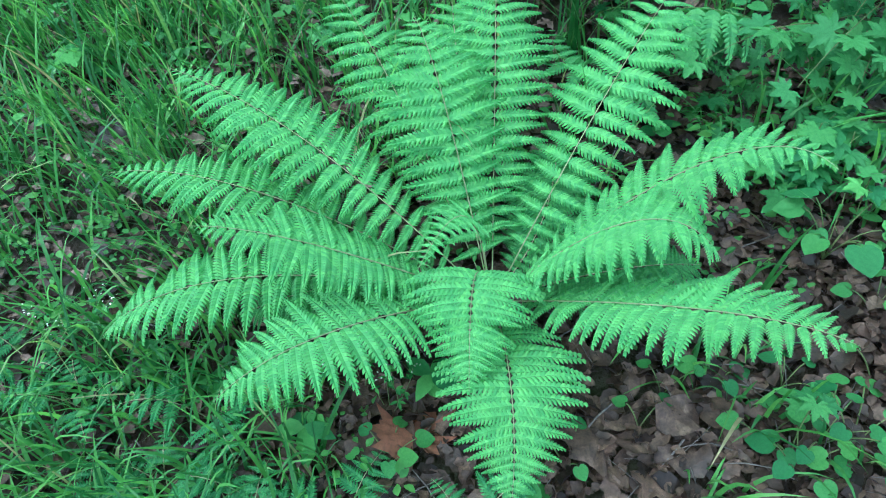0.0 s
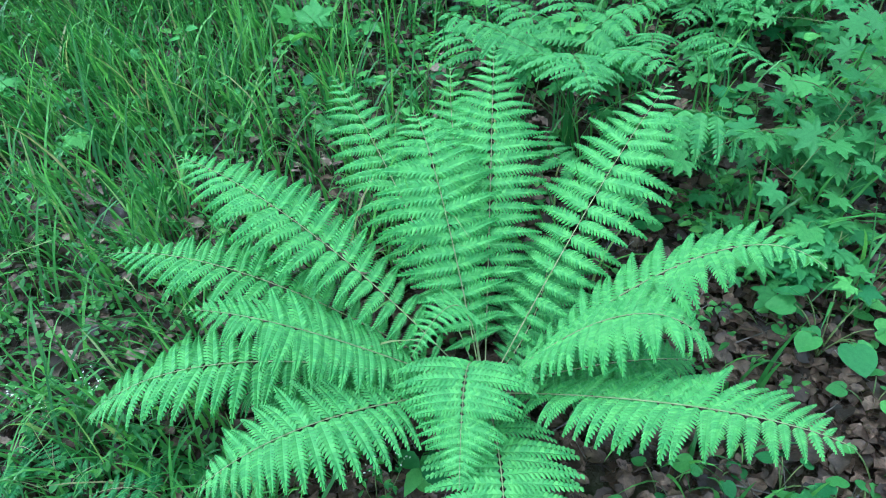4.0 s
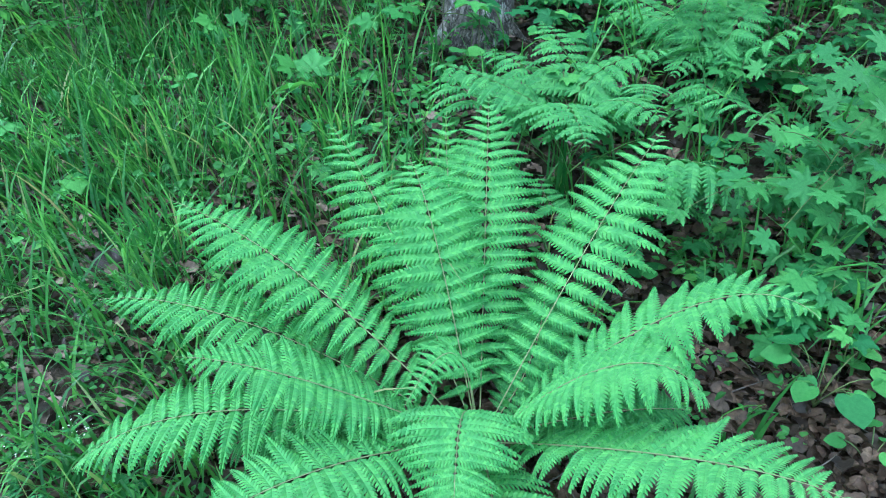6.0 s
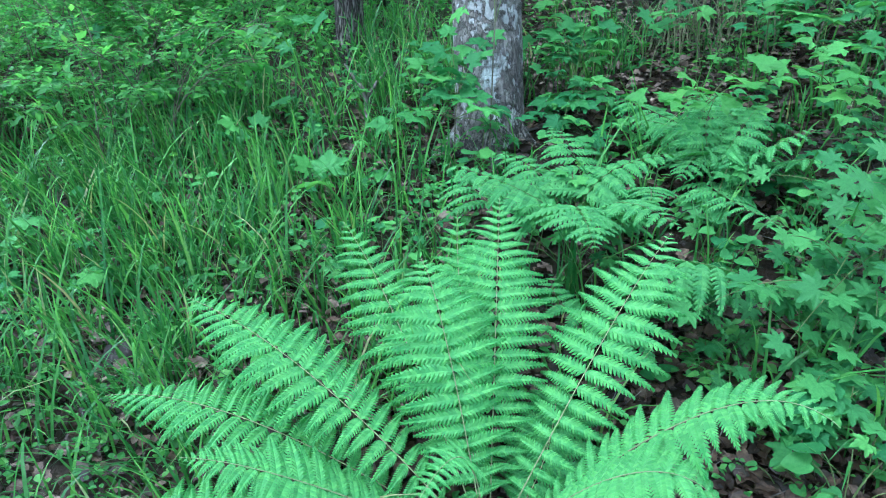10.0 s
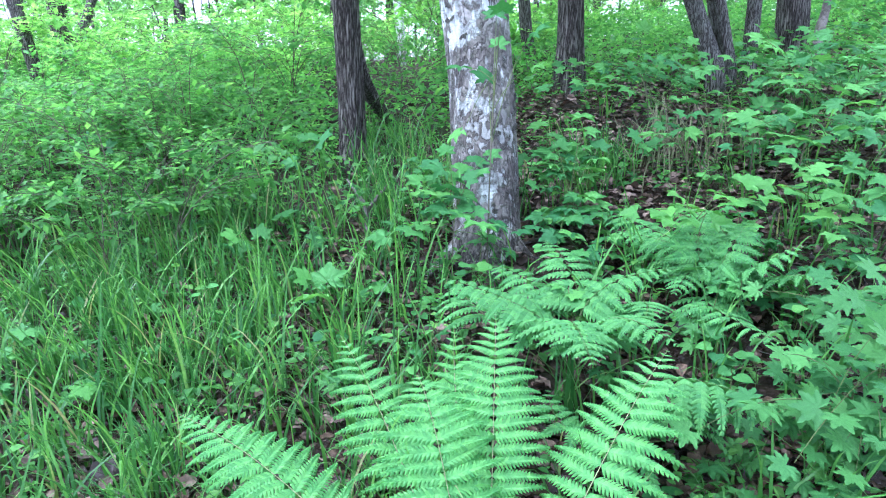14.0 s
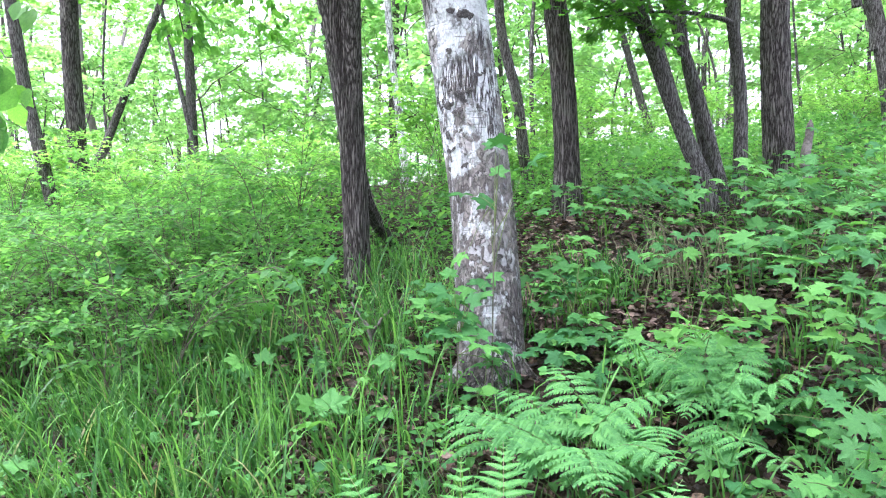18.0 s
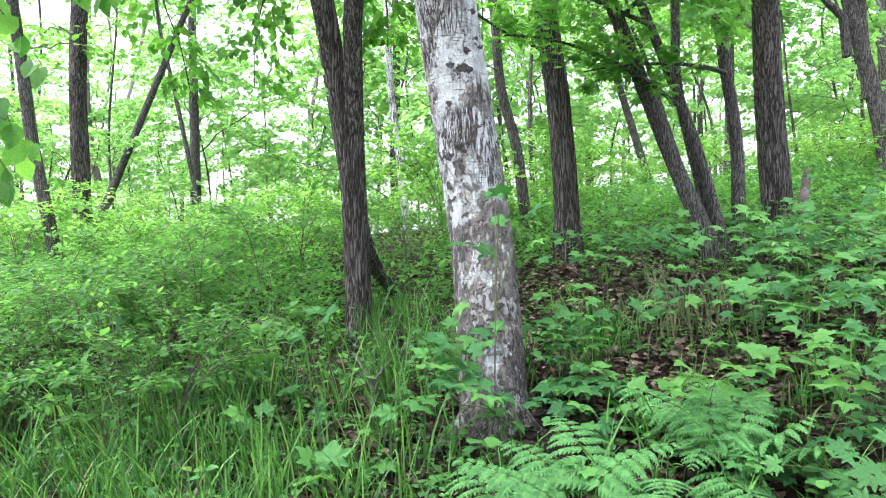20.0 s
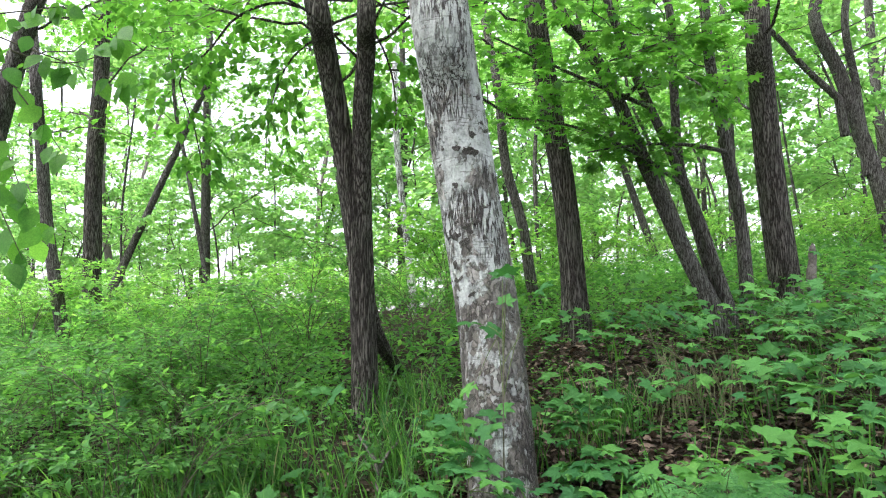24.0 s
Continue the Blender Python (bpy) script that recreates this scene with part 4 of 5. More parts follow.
def undergrowth():
    protos = []
    for k in range(8):
        protos.append(shrub("hazel_shrub", (0, 0, 0), 0.75 + 0.09 * k, 0.8 + 0.06 * k, 8, (SHRUB, SHRUB_LIT)[k // 2 % 2], (0.066, 0.09)[k // 2 % 2], LITTLE, "leafy green shrub with thin stems and tiers of small leaves", 17, 9, "shrubs of the undergrowth", flat=0.2))
    sparse = []
    for k in range(5):
        sparse.append(shrub("hazel_shrub", (0, 0, 0), 0.6 + 0.1 * k, 0.5 + 0.06 * k, 5, SHRUB, 0.055, LITTLE, "young shrub with thin bare stems and sparse tiers of leaves", 13, 6, "young shrubs at the edge of the undergrowth", flat=0.2, start=0.62))
    spots = []
    for _ in range(9000):
        if len(spots) >= 140:
            break
        y = 3.3 + 6.5 * rng.uniform(0, 1) ** 1.1
        x = rng.uniform(-1.05, 0.95) * (y + 1.0)
        edge = -1.5 if y < 4.2 else (-1.15 if y < 5.2 else (-0.2 if y < 6.2 else 0.4 * y - 1.4))
        if x > edge and not (y > 6.8 and x > 0.55 * y) and y < 8.3:
            continue
        if abs(x + 0.65 * y / 4.1) < 0.18 and y < 4.2:
            continue
        if all(math.hypot(x - a, y - b) > 0.4 + 0.035 * y for a, b in spots):
            spots.append((x, y))
    low = [(rng.uniform(-3.6, -0.75), rng.uniform(2.9, 4.8)) for _ in range(40)]
    low = [(x, y) for x, y in low if x < -0.35 * y - 0.1]
    spots.sort(key=lambda p: -p[1])
    seen = 0
    for k, (x, y) in enumerate(spots + low):
        young = k >= len(spots) or (k >= 8 and y < 5.2)
        s = rng.uniform(0.8, 1.2) * (0.9 if young else np.interp(y, (5.0, 5.6, 7.5), (0.85, 0.95, 0.75)))
        m = Matrix.Translation((x, y, float(gz(x, y)) - 0.02)) @ Matrix.Rotation(rng.uniform(0, 6.28), 4, "Z") @ Matrix.Scale(s, 4)
        if k < 8:
            protos[k].matrix_basis = m
        elif young:
            seen += 1
            if seen <= 5:
                sparse[seen - 1].matrix_basis = m
            else:
                copy_thing(sparse[seen % 5], m)
        else:
            # beyond y = 6 the lighter-coloured copies stand in for brighter light
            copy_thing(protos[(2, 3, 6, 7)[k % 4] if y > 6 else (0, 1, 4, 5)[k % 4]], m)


rng = np.random.default_rng(12)
undergrowth()


# ---- the large fern ----
def big_fern():
    c = np.array((0.07, 1.08, float(gz(0.07, 1.08))))
    ob = thing("fern", c, "large bright green fern, its fronds spread in a wide shuttlecock", "fern")
    crown = tube([c + (0, 0, -0.03), c + (0, 0, 0.03), c + (0, 0, 0.07), c + (0, 0, 0.09)], [0.05, 0.055, 0.04, 0.01], 10)
    part("rootstock", *crown, DARK_STALK, ob, "brown scaly rootstock")

    def f(mid, tip, reach, **kw):
        to = unit(np.asarray(mid, float) - c) * (1, 1, 0)
        frond(ob, c + to * 0.04 + (0, 0, 0.05), mid, tip, reach, material=kw.pop("material", FERN), **kw)
    f((-0.024, 1.309, 0.781), (-0.089, 1.481, 0.911), 0.155, pairs=21, vee=-2)
    f((0.091, 1.402, 0.789), (0.104, 1.607, 1.024), 0.14, pairs=27, vee=-4)
    f((0.008, 1.512, 0.779), (0.001, 1.675, 0.967), 0.115, pairs=22, vee=-2)
    f((-0.146, 1.462, 0.741), (-0.314, 1.714, 0.920), 0.135, pairs=22, vee=-2)
    f((0.342, 1.342, 0.792), (0.523, 1.544, 0.954), 0.15, pairs=22, vee=-2)
    f((-0.292, 1.194, 0.749), (-0.613, 1.339, 0.873), 0.14, pairs=27)
    f((-0.417, 1.168, 0.656), (-0.773, 1.223, 0.686), 0.13, pairs=27)
    f((-0.278, 0.983, 0.664), (-0.488, 0.944, 0.751), 0.13, pairs=26)
    f((-0.443, 0.987, 0.580), (-0.771, 0.959, 0.446), 0.135, pairs=28)
    f((-0.234, 0.818, 0.598), (-0.444, 0.715, 0.535), 0.135, pairs=26)
    f((0.025, 0.936, 0.599), (0.009, 0.720, 0.540), 0.14, pairs=26, s=0.55, peak=0.34)
    f((0.084, 0.732, 0.528), (0.075, 0.570, 0.424), 0.145, pairs=27, peak=0.42)
    f((0.378, 0.752, 0.702), (0.560, 0.620, 0.755), 0.135, pairs=28)
    f((0.305, 0.947, 0.727), (0.467, 0.895, 0.681), 0.13, pairs=26)
    f((0.443, 1.041, 0.781), (0.634, 0.926, 0.844), 0.13, pairs=26)
    f((0.015, 1.098, 0.632), (-0.085, 0.965, 0.605), 0.085, pairs=15, stalk=0.45, peak=0.2)
    # lower fronds, the shade of those above painted in as darker green
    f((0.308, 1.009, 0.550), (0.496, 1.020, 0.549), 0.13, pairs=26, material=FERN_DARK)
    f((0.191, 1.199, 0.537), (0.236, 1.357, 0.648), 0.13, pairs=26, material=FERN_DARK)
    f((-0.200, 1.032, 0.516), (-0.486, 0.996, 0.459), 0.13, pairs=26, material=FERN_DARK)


rng = np.random.default_rng(13)
big_fern()


# ---- the ferns behind it ----
def back_fern(spot, label, fronds, more=True):
    c = on_ground(*spot)
    ob = thing("fern", c, label, "fern", "ferns behind the large fern")
    fronds = list(fronds)
    for mid, tip, reach, hang in fronds[::3] if more else ():
        a, b = np.asarray(mid, float), np.asarray(tip, float)
        j = rng.normal(0, 1, 3) * (0.07, 0.1, 0.02)
        fronds.append((a * 0.5 + (b + j) * 0.5 - (0, 0, 0.06), a + (b - a) * 0.35 + j * 2.2 - (0, 0, 0.05), reach * 0.75, hang))
    for mid, tip, reach, hang in fronds:
        frond(ob, c + rng.normal(0, 0.02, 3) * (1, 1, 0), mid, tip, reach * 1.3, pairs=11, peak=0.2, stalk=0.4, shape=1, material=FERN_DARK, vee=0, stem=GREEN_STALK, thick=0.0015, hang=hang, s=0.6)


back_fern((0.36, 1.95), "dull green fern with broad feathery fronds on dark stalks", [
    ((0.236, 1.949, 0.913), (-0.061, 2.038, 1.000), 0.17, 0.1), ((0.324, 1.767, 0.949), (0.331, 1.501, 0.933), 0.18, 0.1), ((0.442, 1.786, 0.953), (0.560, 1.596, 0.949), 0.15, 0.15),
    ((0.468, 2.079, 0.950), (0.702, 2.085, 1.019), 0.15, 0.1), ((0.398, 2.200, 0.958), (0.329, 2.436, 1.035), 0.16, 0.1), ((0.272, 2.209, 0.919), (0.119, 2.385, 0.951), 0.15, 0.1)])
back_fern((1.05, 2.38), "green fern with feathery triangular fronds, half hidden by seedlings", [
    ((0.884, 2.291, 1.020), (0.714, 2.112, 0.930), 0.17, 0.2), ((0.882, 2.169, 1.016), (0.993, 2.242, 1.153), 0.17, 0.1), ((0.828, 2.224, 1.021), (0.879, 2.344, 1.164), 0.17, 0.1), ((0.951, 2.116, 1.011), (1.086, 2.074, 1.104), 0.16, 0.2), ((0.977, 2.374, 1.069), (0.918, 2.676, 1.125), 0.17, 0.1),
    ((0.912, 2.226, 1.025), (0.896, 2.049, 0.958), 0.14, 0.2), ((0.816, 2.424, 1.021), (0.621, 2.590, 1.044), 0.16, 0.1), ((0.785, 2.650, 1.037), (0.616, 2.909, 1.081), 0.16, 0.1)])
back_fern((0.66, 1.72), "green fern with one long frond and drooping leaflets", [
    ((0.561, 1.566, 0.872), (0.813, 1.502, 0.820), 0.18, 0.45), ((0.530, 1.563, 0.788), (0.532, 1.455, 0.762), 0.14, 0.3), ((0.300, 1.540, 0.734), (0.255, 1.682, 0.782), 0.14, 0.1)], False)


def small_fern(t, x, y, d):
    c = np.array((x, y))
    base = on_ground(*c)
    ob = thing("fern", base, "small young fern with finely cut leaflets among the litter", "fern", "small ferns at the foot")
    for k in range(d):
        a = t + k * 6.28 / d + rng.normal(0, 0.3)
        ln = rng.uniform(0.1, 0.2)
        o = np.array((math.cos(a), math.sin(a), 0))
        frond(ob, base, base + o * ln * 0.45 + (0, 0, ln * 0.5), base + o * ln + (0, 0, ln * 0.45), ln * 0.45, pairs=7, peak=0.2, stalk=0.4, shape=1, material=FERN_YOUNG, thick=0.0015)


for x, y in ((-0.62, 0.72), (-0.24, 0.62), (-0.42, 0.6), (-0.85, 0.9), (0.0, 0.6), (-0.74, 0.62), (-0.55, 0.86), (-1.0, 1.0)):
    small_fern(rng.uniform(0, 6), x, y, 4)


# ---- seedlings and saplings, leaf by leaf ----
rng = np.random.default_rng(14)
LEAVES = {}
for key, shape, ml in (("maple", blade(7, 128, 0.62, 0.54, 0.06), MAPLE), ("seedling", blade(5, 112, 0.68, 0.66), SEEDLING), ("lime", blade(3, 72, 0.74, 0.72), LIME), ("heart", HEART, SEEDLING), ("oval", OVATE, CANOPY), ("broad", ovate(0.26, 0.05, 0.2), SEEDLING)):
    LEAVES[key] = [mesh_of("leaf", shape[0] * (1, 1, s), shape[1], ml) for s in (0.3, 0.75, 1.2)]


def leaf_at(ob, key, p, along, up, size):
    y = unit(along)
    z = unit(np.asarray(up, float) - y * np.dot(up, y))
    x = np.cross(y, z)
    m = Matrix(((x[0], y[0], z[0], p[0]), (x[1], y[1], z[1], p[1]), (x[2], y[2], z[2], p[2]), (0, 0, 0, 1)))
    piece("leaf", LEAVES[key][int(rng.integers(3))], ob, m @ Matrix.Scale(size, 4))


def sapling(name, spot, label, key, size, tips, pairs=4, group="", droop=0.1, wild=0.15, top=0.6, tilt=0.35, category="seedling"):
    """A thin stem, side shoots to the given tips, and opposite leaves along them."""
    base = on_ground(*spot)
    ob = thing(name, base, label, category, group)
    heads = np.array(tips, float)
    if key == "seedling" and "birch" in group:
        heads = np.concatenate([heads, heads[::2] + rng.normal(0, 0.1, heads[::2].shape)])
    if key == "maple":
        tilt, pairs = 0.7, 2
        heads = np.concatenate([heads, heads + rng.normal(0, 1, heads.shape) * (0.1, 0.1, 0.05)])
    crown = heads.mean(0)
    axis = curve3(base, base + (crown - base) * (0.35, 0.35, 0.6), crown - (0, 0, 0.05), 12)
    part("stem", *tube(axis, np.linspace(0.0036, 0.002, 12), 5), TWIG, ob)
    for tip in heads:
        a = axis[int(np.clip(rng.uniform(top - 0.25, top + 0.35), 0.2, 1) * 11)]
        ln = np.linalg.norm(tip - a)
        shoot = curve3(a, a + (tip - a) * 0.5 + (0, 0, 0.12 * ln), tip, 9)
        part("shoot", *tube(shoot, np.linspace(0.002, 0.0009, 9), 4), GREEN_STALK, ob)
        go = unit(tip - a)
        side = unit(np.cross(go, (0, 0, 1)))
        for k in range(pairs):
            u = 1 - (k / pairs) ** 1.2 * min(0.75, 0.28 / max(ln, 0.05) * pairs * 0.25 + 0.3)
            p = shoot[int(u * 8)]
            for sgn in ((-1, 1) if k else (0,)):
                d = unit(go * (1.0 if k == 0 else 0.45) + side * sgn * rng.uniform(0.7, 1.1) + np.array((0, 0, -droop)) + rng.normal(0, 0.15, 3))
                d = unit(d * (1, 1, 0.4))
                s = size * rng.uniform(0.7, 1.15)
                q = p + d * s * 0.35
                leaf_at(ob, key, q, d, (rng.normal(0, wild), rng.normal(0, wild) - tilt, 1), s)
    return ob


def around(p, n, rx, ry, rz):
    return [np.asarray(p, float) + (rng.normal(0, rx), rng.normal(0, ry), rng.normal(0, rz)) for _ in range(n)]


sapling("maple_sapling", (1.15, 1.62), "young maple with tiers of pointed star-shaped leaves", "maple", 0.063, [
    (0.781, 1.558, 0.750), (0.849, 1.428, 0.762), (0.890, 1.346, 0.754), (0.896, 1.520, 0.854), (0.922, 1.332, 0.842), (0.917, 1.647, 0.894), (0.977, 1.515, 0.901), (0.974, 1.495, 1.008), (0.852, 1.532, 0.771), (0.944, 1.447, 0.843)], 3, "star-leaved maples")
sapling("maple_sapling", (1.35, 1.75), "young maple with star-shaped leaves, taller than its neighbour", "maple", 0.063, [
    (0.993, 1.567, 1.080), (1.009, 1.649, 0.984), (1.058, 1.496, 0.993), (0.972, 1.405, 0.933), (1.122, 1.602, 1.070), (1.002, 1.339, 0.838), (1.075, 1.867, 1.043)], 3, "star-leaved maples")
sapling("maple_sapling", (0.92, 1.75), "low maple seedling with dark star-shaped leaves", "maple", 0.063, [
    (0.645, 1.607, 0.613), (0.694, 1.523, 0.609), (0.689, 1.670, 0.650), (0.784, 1.615, 0.626), (0.731, 1.495, 0.592), (0.835, 1.588, 0.624), (0.706, 1.741, 0.686)], 3, "star-leaved maples")
# round the foot of the birch
sapling("maple_seedling", (-0.02, 2.62), "maple seedling with broad lobed leaves at the birch's foot", "seedling", 0.078, [
    (-0.037, 2.721, 1.322), (-0.123, 2.656, 1.213), (-0.184, 2.624, 1.046), (-0.035, 2.545, 1.129), (0.073, 2.488, 1.102), (0.105, 2.669, 1.315), (0.215, 2.523, 1.056), (-0.085, 2.765, 1.270), (0.020, 2.609, 1.219)], 2, "seedlings round the birch", top=0.75, tilt=0.4)
sapling("maple_seedling", (0.12, 2.6), "tall thin maple seedling in front of the birch's trunk", "seedling", 0.085, [
    (0.148, 2.725, 1.736), (0.045, 2.732, 1.668), (0.121, 2.731, 1.599), (0.032, 2.680, 1.440), (0.150, 2.766, 1.853)], 1, "seedlings round the birch", top=0.8, tilt=0.05)
sapling("maple_seedling", (0.55, 3.0), "leafy maple seedling with broad lobed leaves beside the birch", "seedling", 0.078, [
    (0.398, 3.155, 1.414), (0.579, 3.130, 1.455), (0.622, 3.011, 1.319), (0.449, 3.041, 1.317), (0.360, 2.936, 1.175), (0.535, 2.802, 1.145), (0.647, 2.764, 1.055), (0.341, 2.761, 1.031), (0.470, 2.689, 1.022), (0.322, 3.052, 1.264)], 3, "seedlings round the birch")
# lime-green ovals
sapling("viburnum_seedling", (0.85, 2.35), "seedling with bright yellow-green oval leaves", "lime", 0.078, [
    (0.659, 2.310, 1.170), (0.792, 2.330, 1.217), (0.834, 2.203, 1.189), (0.938, 2.282, 1.263), (0.966, 2.212, 1.235), (0.717, 2.185, 1.164)], 2, "lime-green seedlings", droop=0.35)
sapling("viburnum_seedling", (1.55, 2.5), "seedling with yellow-green oval leaves over the ferns", "lime", 0.078, [
    (1.123, 2.310, 1.259), (1.165, 2.164, 1.186), (1.194, 2.083, 1.147), (1.286, 2.224, 1.252), (1.215, 2.385, 1.330)], 2, "lime-green seedlings", droop=0.35)
# tiers over the bank
for spot, tips in (((1.25, 3.3), ((1.041, 3.426, 1.771), (0.681, 3.621, 1.603), (0.516, 3.749, 1.605), (1.139, 3.294, 1.680))), ((1.9, 3.5), ((1.425, 3.612, 1.749), (1.547, 3.557, 1.834), (1.521, 3.358, 1.680), (1.695, 3.382, 1.764), (1.527, 3.136, 1.595), (1.415, 3.296, 1.597))),
                   ((1.75, 2.8), ((1.242, 2.825, 1.476), (1.348, 2.666, 1.503), (1.449, 2.614, 1.569), (1.270, 2.586, 1.375), (1.435, 2.504, 1.444), (1.125, 2.759, 1.362), (1.510, 2.463, 1.507))), ((2.3, 3.1), ((1.720, 3.032, 1.718), (1.807, 2.977, 1.788), (1.731, 3.247, 1.836), (1.729, 2.798, 1.637), (1.663, 2.838, 1.592), (1.793, 2.757, 1.659)))):
    sapling("maple_seedling", spot, "maple seedling with level tiers of broad lobed leaves on the bank", "seedling", 0.074, tips, 3, "seedlings on the bank", droop=0.12, wild=0.2, tilt=0.5)
for spot, tips in (((2.0, 2.3), ((1.380, 2.298, 1.358), (1.421, 2.278, 1.417), (1.307, 2.335, 1.315), (1.406, 2.157, 1.298), (1.288, 2.103, 1.233), (1.360, 2.049, 1.189))), 
                   ((1.5, 4.1), ((1.155, 4.423, 1.938), (0.966, 4.378, 1.718), (1.426, 4.245, 1.851), (0.712, 4.628, 1.728), (0.543, 4.853, 1.696))), ((2.9, 4.3), ((2.323, 4.383, 2.105), (2.505, 4.275, 2.159), (2.131, 4.271, 1.953), (2.344, 4.157, 1.975), (2.514, 4.055, 1.996), (2.038, 4.213, 1.845)))):
    sapling("maple_seedling", spot, "maple seedling with level tiers of broad lobed leaves on the bank", "seedling", 0.074, tips, 3, "seedlings on the bank", droop=0.12, wild=0.2, tilt=0.5)

for k in range(38):
    spot = (0.7 + 2.4 * rng.uniform(0, 1) ** 0.75, rng.uniform(2.7, 4.3))
    head = on_ground(*spot, rng.uniform(0.22, 0.42))
    sapling("maple_seedling", spot, "low maple seedling with broad lobed leaves over the bank's litter", "seedling", rng.uniform(0.06, 0.08), around(head, 5, 0.17, 0.15, 0.06), 2, "seedlings on the bank", droop=0.12, wild=0.2, tilt=0.55)


for spot, tall in (((-1.45, 3.55), 0.3), ((-0.78, 3.6), 0.26), ((-0.85, 2.8), 0.22), ((-1.9, 3.3), 0.28), ((-0.45, 2.35), 0.2), ((-2.2, 3.9), 0.34)):
    head = on_ground(*spot, tall)
    sapling("maple_seedling", spot, "single maple seedling with broad leaves standing in the grass", "seedling", 0.1, around(head, 4, 0.07, 0.07, 0.03), 1, "seedlings in the grass", droop=0.1, wild=0.2, tilt=0.5)


# little seedlings everywhere between the ferns
def little(spot, key, size, n, tall):
    base = on_ground(*spot)
    ob = thing("seedling", base, "little green seedling with a few leaves on a thin stem", "seedling", "little seedlings")
    top = base + (rng.normal(0, 0.02), rng.normal(0, 0.02), tall)
    part("stem", *tube(curve3(base, (base + top) / 2 + rng.normal(0, 0.01, 3), top, 6), 0.0016, 4), GREEN_STALK, ob)
    a0 = rng.uniform(0, 6)
    for k in range(n):
        a = a0 + k * 6.28 / n + rng.normal(0, 0.25)
        d = np.array((math.cos(a), math.sin(a), rng.normal(-0.1, 0.15)))
        leaf_at(ob, key, top - (0, 0, 0.012 * k) + d * size * 0.3, d, (rng.normal(0, 0.2), rng.normal(-0.25, 0.2), 1), size * rng.uniform(0.7, 1.15))


for _ in range(205):
    x, y = (rng.uniform(0.3, 1.5), rng.uniform(1.45, 2.6)) if _ >= 140 else (rng.uniform(0.55, 1.3), rng.uniform(0.45, 1.4)) if _ > 127 else (rng.uniform(-0.15, 2.3), rng.uniform(1.45, 3.9)) if _ < 85 else (rng.uniform(-1.8, 0.0), rng.uniform(1.4, 3.6))
    little((x, y), ("seedling", "heart", "maple", "seedling")[int(rng.integers(4))], rng.uniform(0.04, 0.07), int(rng.integers(3, 6)), rng.uniform(0.06, 0.22))


for _ in range(64):
    little((rng.uniform(-1.9, 0.05), rng.uniform(1.5, 3.4)), ("broad", "heart", "broad", "seedling")[int(rng.integers(4))], rng.uniform(0.03, 0.06), int(rng.integers(3, 6)), rng.uniform(0.05, 0.18))


for p in ((0.715, 1.313, 0.497), (0.793, 1.266, 0.495), (0.845, 1.276, 0.552), (0.667, 1.401, 0.588), (0.748, 1.363, 0.593), (0.832, 1.341, 0.635), (0.910, 1.310, 0.666), (0.652, 1.528, 0.577)):
    little((p[0], p[1]), "maple", rng.uniform(0.055, 0.075), int(rng.integers(4, 7)), rng.uniform(0.08, 0.2))


# ---- plants with round leaves by the large fern ----
def round_plant(spot, size, n, label, tall, spread):
    base = on_ground(*spot)
    ob = thing("violet", base, label, "plant", "round-leaved plants")
    for k in range(n):
        a = k * 2.4 + rng.uniform(0, 0.6)
        r = spread * rng.uniform(0.4, 1.0)
        end = base + (math.cos(a) * r, math.sin(a) * r, tall * rng.uniform(0.6, 1.1))
        part("stalk", *tube(curve3(base, (base + end) / 2 + (0, 0, tall * 0.15), end, 6), 0.0015, 4), GREEN_STALK, ob)
        leaf_at(ob, "heart", end, (math.cos(a), math.sin(a), -0.3), (rng.normal(0, 0.2), rng.normal(-0.2, 0.2), 1), size * rng.uniform(0.75, 1.15))


def ground_spot(t_place, eye=(0, 0, 1.5)):
    """Where the line from the eye through a place meets the ground."""
    e, p = np.array(eye), np.array(t_place, float)
    for s in np.linspace(0.4, 2.5, 400):
        q = e + (p - e) * s
        if q[2] < gz(q[0], q[1]):
            return q[0], q[1]
    return p[0], p[1]


round_plant((0.8, 1.1), 0.068, 9, "plant with large heart-shaped leaves on thin stalks", 0.16, 0.1)
round_plant((1.05, 1.3), 0.07, 4, "plant with heart-shaped leaves on thin stalks", 0.12, 0.1)
for p in ((0.643, 0.688, 0.397), (0.597, 0.649, 0.349), (0.686, 0.667, 0.410)):
    round_plant(ground_spot(p), 0.042, 7, "bushy plant with round green leaves on thin stalks", 0.1, 0.1)
for p in ((0.580, 0.757, 0.476), (0.650, 0.712, 0.485), (0.598, 0.703, 0.448), (0.538, 0.686, 0.404), (0.707, 0.723, 0.532), (0.473, 0.786, 0.442), (0.384, 0.796, 0.414), (0.337, 0.751, 0.368), (0.638, 0.603, 0.409), (0.695, 1.144, 0.623),
          (0.660, 1.104, 0.548), (0.703, 1.080, 0.551), (0.194, 0.706, 0.307), (0.769, 0.867, 0.548), (-0.100, 0.909, 0.311), (-0.313, 0.802, 0.396), (-0.151, 0.724, 0.311), (-0.184, 0.686, 0.293), (-0.719, 0.611, 0.466), (0.581, 0.867, 0.423)):
    round_plant(ground_spot(p), rng.uniform(0.03, 0.044), int(rng.integers(2, 5)), "low plant with small round leaves in the leaf litter", 0.07, 0.06)


